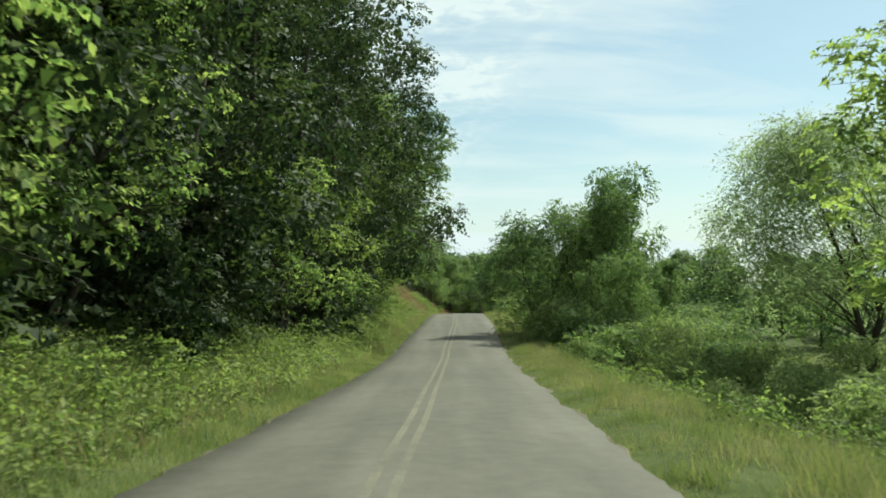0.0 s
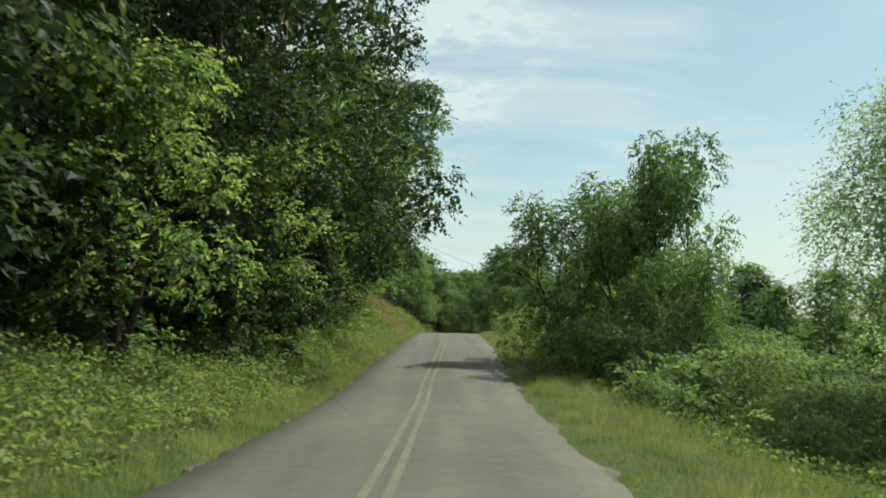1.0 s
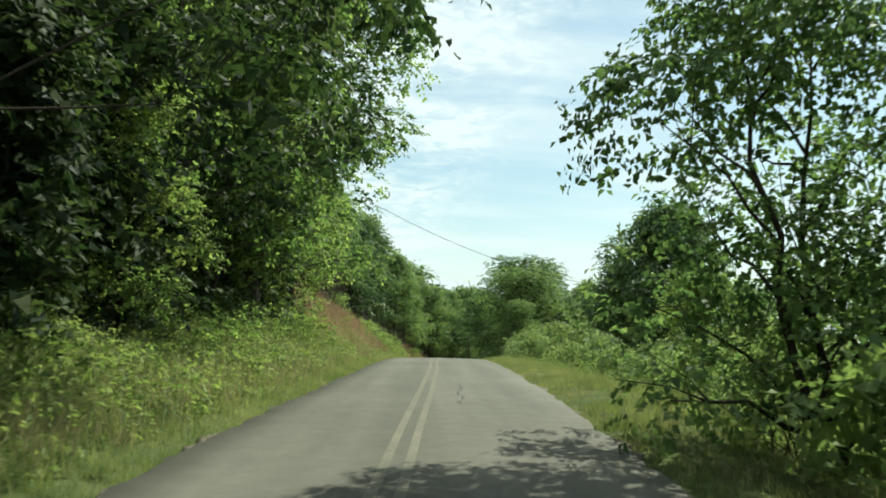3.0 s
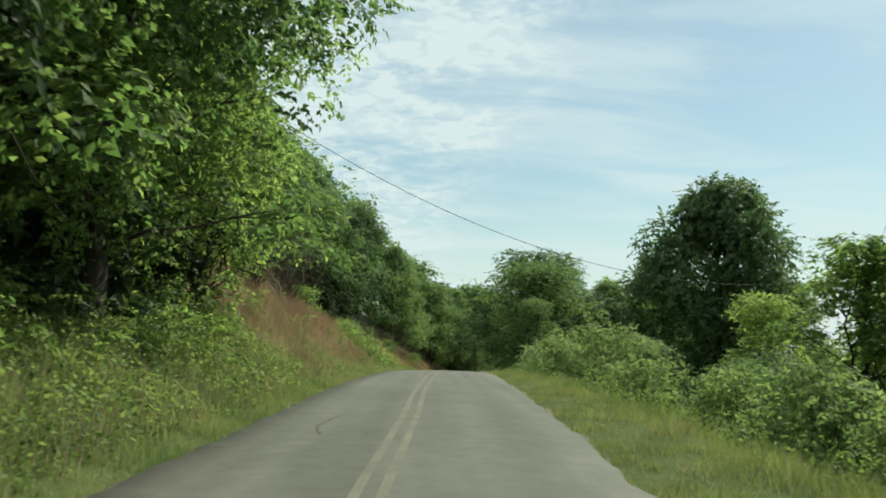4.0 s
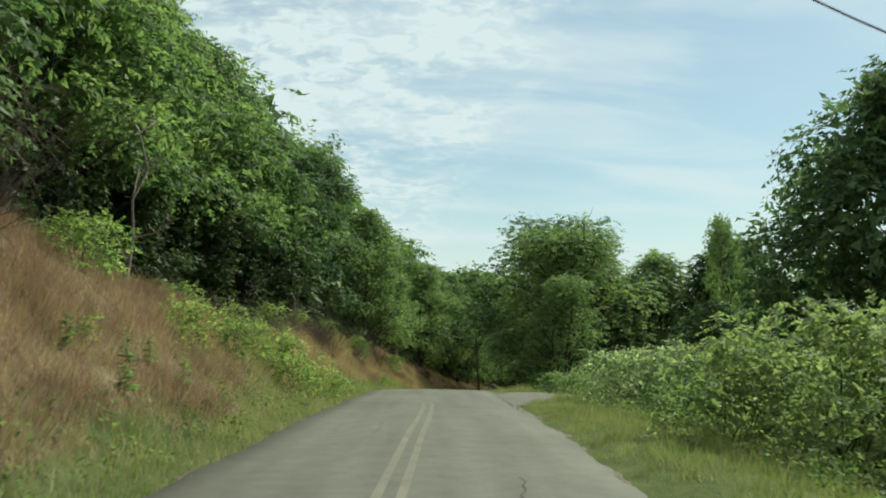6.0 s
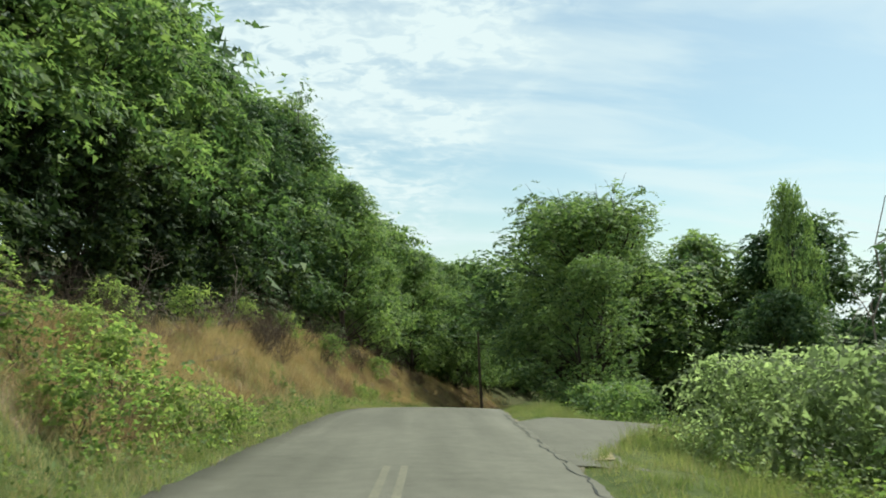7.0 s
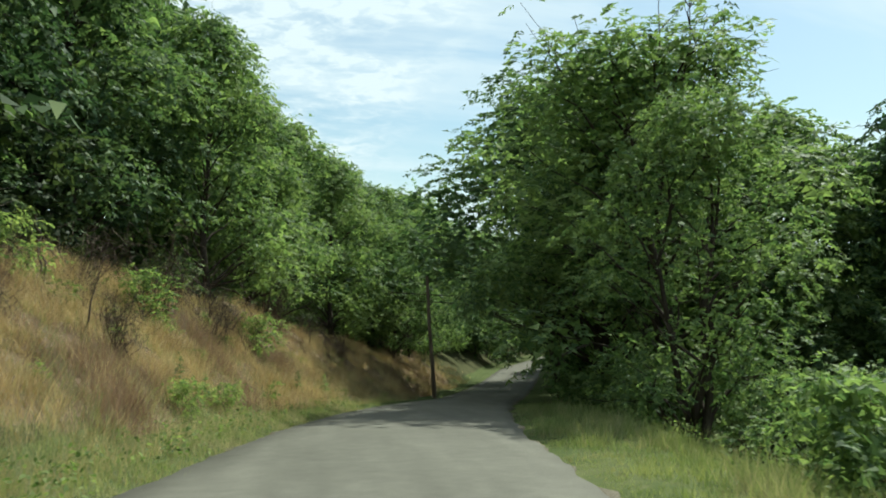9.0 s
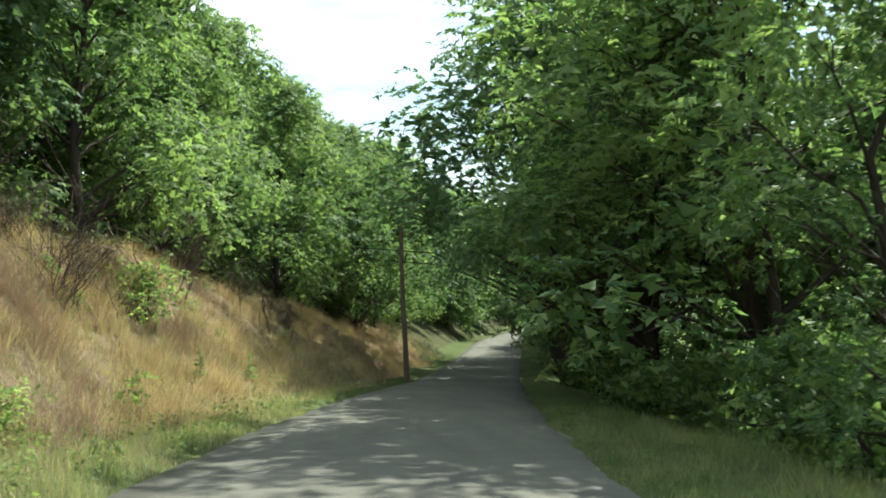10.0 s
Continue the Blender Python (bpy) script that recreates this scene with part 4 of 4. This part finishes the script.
# far tree line
for a in np.arange(8, 100, 4.6):
    for row in range(2):
        d = rng.uniform(105, 135) + row * 30
        x, y = 5 + d * math.sin(radians(a)), 70 + d * math.cos(radians(a)) * 1.2
        if abs(x - float(road_x(y))) < 14 or y > 150 and x < 40:
            continue
        plant(f"farther{k % 2}", "distant_tree", "green tree in the distance", "tree", x, y, rng.uniform(0.8, 1.1), rng.uniform(0, 360), group="distant trees", spec=FARTHER[k % 2])
        k += 1

# ---- grass and weeds ----
def scatter(rng, n, y0, y1, u0, u1):
    y = rng.uniform(y0, y1, n)
    u = rng.uniform(u0, u1, n)
    return road_x(y) + u, y, u


def tuft_field(name, label, rng, x, y, per, height, width, mat, spread=0.10, lean=0.35):
    px, py = np.repeat(x, per), np.repeat(y, per)
    hh = np.repeat(height, per) if np.ndim(height) else height
    px = px + rng.normal(size=len(px)) * spread
    py = py + rng.normal(size=len(py)) * spread
    pos = np.stack([px, py, ground_z(px, py) - 0.02], axis=1)
    v, f = blades(rng, pos, hh, width, lean)
    return tagged(new(name, mesh_of(name, v, f, mat)), label, "grass", kind="stuff")


rng = np.random.default_rng(11)
x, y, u = scatter(rng, 20000, -4, 150, 0, 1)
u = -HALF - 0.03 - 3.2 * u ** 1.7
x = road_x(y) + u
keep = (rng.random(len(x)) > is_dry(x, y) * 0.96) & (u < -HALF - widen(y) - 0.02)
tan = (y > 78) & (rng.random(len(x)) < 0.55 + 0.15 * np.clip((y - 100) / 10, 0, 1) + 0.3 * hump(x, y, 1.2))
for pick, mat, label in ((keep & ~tan, M_GRASS, "green grass along the road edge below the bank"), (keep & tan, M_PLUME, "half-dried tan and green grass along the road edge")):
    tuft_field("verge_grass", label, rng, x[pick], y[pick], 9, (0.13 + 0.33 * np.clip((-u[pick] - HALF - widen(y[pick])) / 2, 0, 1)) * (0.9 + 0.5 * hump(x[pick], y[pick], 0.5)), 0.011, mat, 0.09, 0.5)
x, y, u = scatter(rng, 3800, -5, 79, -HALF - 4.6, -HALF - 0.5)
tuft_field("tall_grass", "tall seeding green grass among the weeds", rng, x, y, 9, (0.25 + 0.45 * np.clip((-u - HALF - 0.7) / 3.5, 0, 1)) * rng.uniform(0.6, 1.2, len(x)), 0.013, M_GRASS, 0.08, 0.35)
x, y, u = scatter(rng, 1200, 76, 160, -HALF - 1.7, -HALF - 0.25)
tuft_field("tall_grass", "yellow-green grass at the foot of the dry bank", rng, x, y, 9, rng.uniform(0.12, 0.40, len(x)), 0.012, M_GRASS, 0.08, 0.4)
x, y, u = scatter(rng, 27000, 0, 150, 0, 1)
u = HALF + 0.03 + 4.6 * u ** 1.35
x = road_x(y) + u
keep = ~on_drive(x, y)
tan = rng.random(len(x)) < 0.24 + 0.22 * hump(x, y, 1.0)
tall = (0.09 + 0.30 * np.clip((u - HALF) / 2, 0, 1)) * (0.8 + 0.75 * np.clip(hump(x, y, 0.45), -0.8, 1)) * (0.9 + 0.4 * hump(x + 5, y, 1.6))
for pick, mat, label in ((keep & ~tan, M_GRASS, "sunlit long green grass along the road edge"), (keep & tan, M_PLUME, "pale seeding grass along the road edge")):
    tuft_field("verge_grass", label, rng, x[pick], y[pick], 9, np.maximum(0.05, tall[pick]), 0.011, mat, 0.08, 0.6)
x, y, u = scatter(rng, 14000, 0, 140, HALF + 4.2, HALF + 26)
keep = ~on_drive(x, y)
tuft_field("field_grass", "rough green grass of the low field", rng, x[keep], y[keep], 6, 0.34, 0.02, M_GRASS, 0.2)
x, y, u = scatter(rng, 60000, 76, 205, -HALF - 11, -HALF - 1.0)
keep = rng.random(len(x)) < is_dry(x, y) * np.where(y > 155, 0.45, 1.0)
x, y = x[keep], y[keep]
clump = hump(x * 1.1, y, 0.75) + 0.6 * hump(x + 3, y * 1.2, 0.33) + rng.normal(size=len(x)) * 0.35
keep = clump > -0.9
x, y, clump = x[keep], y[keep], clump[keep]
dark = hump(x + 20, y, 1.9) + 0.5 * hump(x, y + 7, 0.6) + rng.normal(size=len(x)) * 0.3 < -0.25
gold = rng.random(len(x)) < np.clip((y - 98) / 14, 0.04, 0.92)
for pick, mat, label in ((~dark & ~gold, M_DRY, "tall tan dry grass covering the bank"), (~dark & gold, M_STRAW, "golden straw-coloured dry grass on the bank"), (dark, M_DRY_D, "matted reddish-brown dead grass and weeds on the bank")):
    tuft_field("dry_grass", label, rng, x[pick], y[pick], 12, 0.10 + 0.68 * np.clip(0.34 + 0.5 * clump[pick], 0, 1), 0.0125, mat, 0.10, 0.75)
keep = rng.random(len(x)) < (0.14 + 0.24 * np.clip(hump(x + 9, y, 2.6), 0, 1)) * (1 + 1.5 * np.clip((y - 98) / 12, 0, 1))
tuft_field("bank_grass", "green grass among the dry grass of the bank", rng, x[keep], y[keep], 8, 0.34, 0.008, M_GRASS, 0.10, 0.5)
x, y, u = scatter(rng, 6000, 79, 165, -HALF - 4.4, -HALF - 0.9)
keep = u < -HALF - widen(y) - 0.5
x, y = x[keep], y[keep]
half_dry = rng.random(len(x)) < 0.6
for pick, mat, label in ((half_dry, M_PLUME, "fading tan-green grass low on the bank"), (~half_dry, M_STRAW, "straw-coloured grass low on the bank")):
    tuft_field("bank_grass", label, rng, x[pick], y[pick], 8, rng.uniform(0.2, 0.5, pick.sum()), 0.011, mat, 0.11, 0.6)
x, y, u = scatter(rng, 1800, -4, 80, -HALF - 5.0, -HALF - 0.6)
tuft_field("dry_stalks", "dry brown stalks among the weeds", rng, x, y, 6, 0.6, 0.009, M_DRY, 0.10, 0.45)


x, y, u = scatter(rng, 1500, 48, 84, -HALF - 4.6, -HALF - 0.6)
tuft_field("tall_grass", "grey-green seeding grass plumes on the road bank", rng, x, y, 7, rng.uniform(0.45, 0.85, len(x)), 0.015, M_PLUME, 0.09, 0.35)


def weed_field(name, label, rng, x, y, height, per, leaf, mat):
    px, py = np.repeat(x, per), np.repeat(y, per)
    hh = np.repeat(height, per) * rng.random(len(px)) ** 0.6
    r = 0.05 + 0.22 * np.sqrt(rng.random(len(px))) * (0.5 + np.repeat(height, per))
    a = rng.uniform(0, 2 * math.pi, len(px))
    px, py = px + r * np.cos(a), py + r * np.sin(a)
    c = np.stack([px, py, ground_z(px, py) + hh], axis=1)
    out = np.stack([np.cos(a), np.sin(a), np.full(len(a), -0.25)], axis=1)
    nor = np.array([0, 0, 1.0]) + out * 0.35 + rng.normal(size=(len(px), 3)) * 0.4
    v, f = leaves(rng, c, nor, leaf, out + rng.normal(size=(len(px), 3)) * 0.4)
    return tagged(new(name, mesh_of(name, v, f, mat)), label, "weeds", kind="stuff")


x, y, u = scatter(rng, 5200, -5, 79, -HALF - 4.4, -HALF - 0.7)
far_in = np.clip((-u - HALF - 0.7) / 4.0, 0, 1)
weed_field("weeds", "dense leafy green weeds below the wood", rng, x, y, (0.15 + 0.75 * far_in) * rng.uniform(0.5, 1.1, len(x)) * (0.85 + 0.7 * hump(x, y, 0.8)), 19, 0.082, M_WEED)
x, y, u = scatter(rng, 2400, 4, 78, -HALF - 4.3, -HALF - 0.8)
weed_field("weeds", "broad-leaved bright weeds on the road bank", rng, x, y, rng.uniform(0.25, 0.9, len(x)), 14, 0.105, M_WEED)
x, y, u = scatter(rng, 520, 78, 150, -HALF - 1.8, -HALF - 0.4)
weed_field("weeds", "green weeds at the foot of the dry bank", rng, x, y, rng.uniform(0.15, 0.5, len(x)), 12, 0.085, M_WEED)
x, y, u = scatter(rng, 2600, 0, 135, HALF + 2.4, HALF + 9)
keep = ~on_drive(x, y)
weed_field("weeds", "leafy weeds in the verge grass", rng, x[keep], y[keep], rng.uniform(0.2, 0.7, keep.sum()), 12, 0.10, M_WEED)

# ---- pole, cable, dead wood ----
def utility_pole(x, y, lean, height):
    base = new("utility_pole")
    z = float(ground_z(x, y))
    base.matrix_basis = pose(x, y, z - 0.3, 0, lean, 0)
    k = np.linspace(0, height + 0.3, 8)
    pts = np.stack([k * 0 + 0.02 * np.sin(k), k * 0, k], axis=1)
    child("shaft", tubes_mesh("shaft", [(pts, np.linspace(0.15, 0.10, 8))], M_POLE, 12), base)
    pin = np.array([[0.10, 0, height * 0.80], [0.20, 0, height * 0.81], [0.21, 0, height * 0.84]])
    bracket = child("bracket", tubes_mesh("bracket", [(pin, [0.035, 0.035, 0.03])], M_WIRE, 8), base, "small dark metal bracket")
    knob = np.array([[0.21, 0, height * 0.84 + k] for k in (0, 0.02, 0.06, 0.08, 0.12, 0.14)])
    child("insulator", tubes_mesh("insulator", [(knob, [0.03, 0.06, 0.06, 0.035, 0.05, 0.01])], M_DEAD, 10), bracket, "grey ceramic insulator")
    return tagged(base, "leaning weathered wooden utility pole at the bank's foot", "pole")


utility_pole(8.0, 171.3, -3.5, 7.8)


def cable(name, a, b, sag, r, label):
    a, b = np.array(a), np.array(b)
    k = np.linspace(0, 1, 28)[:, None]
    pts = a + (b - a) * k + np.array([0, 0, -1.0]) * sag * 4 * k * (1 - k)
    return tagged(new(name, tubes_mesh(name, [(pts, np.full(28, r))], M_WIRE, 6)), label, "cable")


cable("overhead_cable", (-16, 82.6, 17.2), (18.2, 93.6, 3.77), 4.03, 0.013, "thin dark overhead cable crossing above the road")


def dead_branch(seed, x, y, length, turn, tilt, forks=5, r=0.03, name="dead_branch", label="bare grey fallen branch on the dry bank", mat=None):
    rng = np.random.default_rng(seed)
    runs = []
    k = np.linspace(0, 1, 7)[:, None]
    p = np.array([1.0, 0, 0]) * k * length + rng.normal(size=(7, 3)) * 0.03 * length * (k > 0)
    runs.append((p, np.linspace(r, r * 0.3, 7)))
    for _ in range(forks):
        j = rng.integers(1, 6)
        d = np.array([rng.uniform(0.3, 1.0), rng.normal() * 0.7, rng.normal() * 0.5]) * length * rng.uniform(0.15, 0.4)
        q = p[j] + d * np.array([[0], [0.5], [1]]) + rng.normal(size=(3, 3)) * 0.02 * length
        q[0] = p[j]
        runs.append((q, np.array([r * 0.5, r * 0.35, r * 0.15])))
        for _ in range(2):
            e = q[1] + rng.normal(size=3) * length * 0.12
            runs.append((np.stack([q[1], (q[1] + e) / 2, e]), np.array([r * 0.28, r * 0.2, r * 0.1])))
    ob = new(name, tubes_mesh(name, runs, mat or M_DEAD, 5))
    ob.matrix_basis = pose(x, y, float(ground_z(x, y)) + 0.02, 0, -tilt, turn)
    return tagged(ob, label, "branch")


rng = np.random.default_rng(19)
dead_branch(1, -4.9, 88.0, 2.7, 200, 66, 2, 0.05, label="pale bare branch propped on the dry bank")
dead_branch(2, -4.3, 87.6, 2.6, 165, 60, 2, 0.045, label="pale bare branch propped on the dry bank")
for i in range(16):
    y = rng.uniform(84, 97)
    dead_branch(10 + i, float(road_x(y)) - rng.uniform(9.2, 11.5), y, rng.uniform(1.5, 3.2), rng.uniform(0, 360), rng.uniform(20, 80), 7, 0.03, "dead_shrub", "bare brown twigs of a dead shrub above the bank")
for i in range(26):
    y = rng.uniform(118, 142)
    dead_branch(40 + i, float(road_x(y)) - rng.uniform(8.2, 10.8), y, rng.uniform(1.2, 2.6), rng.uniform(0, 360), rng.uniform(15, 80), 8, 0.022, "dead_shrub", "bare brown twigs of a dead shrub above the bank")


def dead_bush(seed, stems, height):
    """Mesh of a bush of many fine bare twigs."""
    r = np.random.default_rng(seed)
    runs, fine = [], []
    for _ in range(stems):
        a, q = r.uniform(0, 2 * math.pi), r.uniform(0.1, 0.75)
        top = np.array([math.cos(a) * q, math.sin(a) * q, r.uniform(0.5, 1.0)]) * height
        k = np.linspace(0, 1, 4)[:, None]
        p = np.array([r.normal() * 0.2, r.normal() * 0.2, -0.1]) * (1 - k) + top * k + r.normal(size=(4, 3)) * 0.06 * height * (k > 0)
        runs.append((p, np.array([0.016, 0.012, 0.009, 0.005])))
        for _ in range(4):
            j = r.integers(1, 4)
            e = p[j] + r.normal(size=3) * np.array([0.2, 0.2, 0.16]) * height
            fine.append((np.stack([p[j], (p[j] + e) / 2 + r.normal(size=3) * 0.03, e]), np.array([0.008, 0.006, 0.004])))
    return tubes_mesh("trunk", runs, M_TWIG, 3), tubes_mesh("crown", fine, M_TWIG, 3)


BARE = [dead_bush(201, 26, 1.9), dead_bush(202, 34, 1.5), dead_bush(203, 22, 2.5)]
for n, y0, y1, u0, u1, s0, s1 in ((28, 80, 98, 7.0, 11.5, 0.7, 1.4), (34, 112, 142, 7.6, 10.4, 0.4, 0.75), (10, 142, 168, 7.5, 10.0, 0.7, 1.2), (16, 125, 141, 6.4, 8.4, 0.45, 0.85)):
    for i in range(n):
        y = rng.uniform(y0, y1)
        x = float(road_x(y)) - rng.uniform(u0, u1)
        ob = new("dead_shrub")
        ob.matrix_basis = pose(x, y, float(ground_z(x, y)), 0, rng.uniform(-8, 8), rng.uniform(0, 360)) @ Matrix.Scale(rng.uniform(s0, s1), 4)
        child("trunk", BARE[i % 3][0], ob)
        child("crown", BARE[i % 3][1], ob, "bare twiggy crown without leaves")
        tagged(ob, "bare grey-brown twiggy shrub above the dry bank", "shrub", "dead brush")
for i in range(14):
    y = rng.uniform(100, 160)
    dead_branch(80 + i, float(road_x(y)) - HALF - rng.uniform(3.0, 6.5), y, rng.uniform(0.8, 2.0), rng.uniform(0, 360), rng.uniform(5, 45), 5, 0.018)
dead_branch(120, float(road_x(104)) - 8.8, 104, 5.5, 40, 84, 7, 0.06, "dead_tree", "thin bare dead tree at the wood's edge")
for i in range(16):
    y = rng.uniform(138, 168)
    dead_branch(140 + i, float(road_x(y)) - HALF - rng.uniform(4.2, 6.6), y, rng.uniform(0.9, 2.3), rng.uniform(0, 360), rng.uniform(66, 88), 0, 0.03, "dead_sapling", "thin dark dead sapling standing in the dry grass", M_TWIG)
dead_branch(122, 27.3, 139, 13.2, 30, 87, 5, 0.09, "dead_tree", "thin bare dead tree standing among leafy trees")
dead_branch(121, float(road_x(131)) - 9.2, 131, 3.5, 120, 72, 5, 0.04, "dead_tree", "thin bare dead tree at the wood's edge")


def tall_weed(seed, x, y, height):
    rng = np.random.default_rng(seed)
    ob = new("tall_weed")
    ob.matrix_basis = pose(x, y, float(ground_z(x, y)) - 0.03, 0, rng.uniform(-4, 4), rng.uniform(0, 360))
    k = np.linspace(0, 1, 6)
    pts = np.stack([0.03 * np.sin(3 * k), 0.02 * k, k * height], axis=1)
    child("stem", tubes_mesh("stem", [(pts, 0.012 - 0.008 * k)], M_WEED, 5), ob)
    n = 46
    z = rng.uniform(0.12, 1.0, n)
    a = np.arange(n) * 2.4
    out = np.stack([np.cos(a), np.sin(a), np.full(n, 0.25)], axis=1)
    ln = 0.20 * (1.15 - z)
    c = np.stack([z * 0, z * 0, z * height], axis=1) + out * (ln * 0.5 + 0.02)[:, None]
    v, f = leaves(rng, c, np.array([0, 0, 1.0]) - out * 0.2 + rng.normal(size=(n, 3)) * 0.2, ln + 0.05, out, 0.4)
    child("foliage", mesh_of("foliage", v, f, M_LEAF), ob)
    return tagged(ob, "upright leafy weed at the foot of the bank", "weed")


tall_weed(1, -1.36, 139.4, 1.0)
for i in range(14):
    y = rng.uniform(86, 160)
    tall_weed(5 + i, float(road_x(y)) - HALF - rng.uniform(1.2, 3.2), y, rng.uniform(0.5, 0.9))
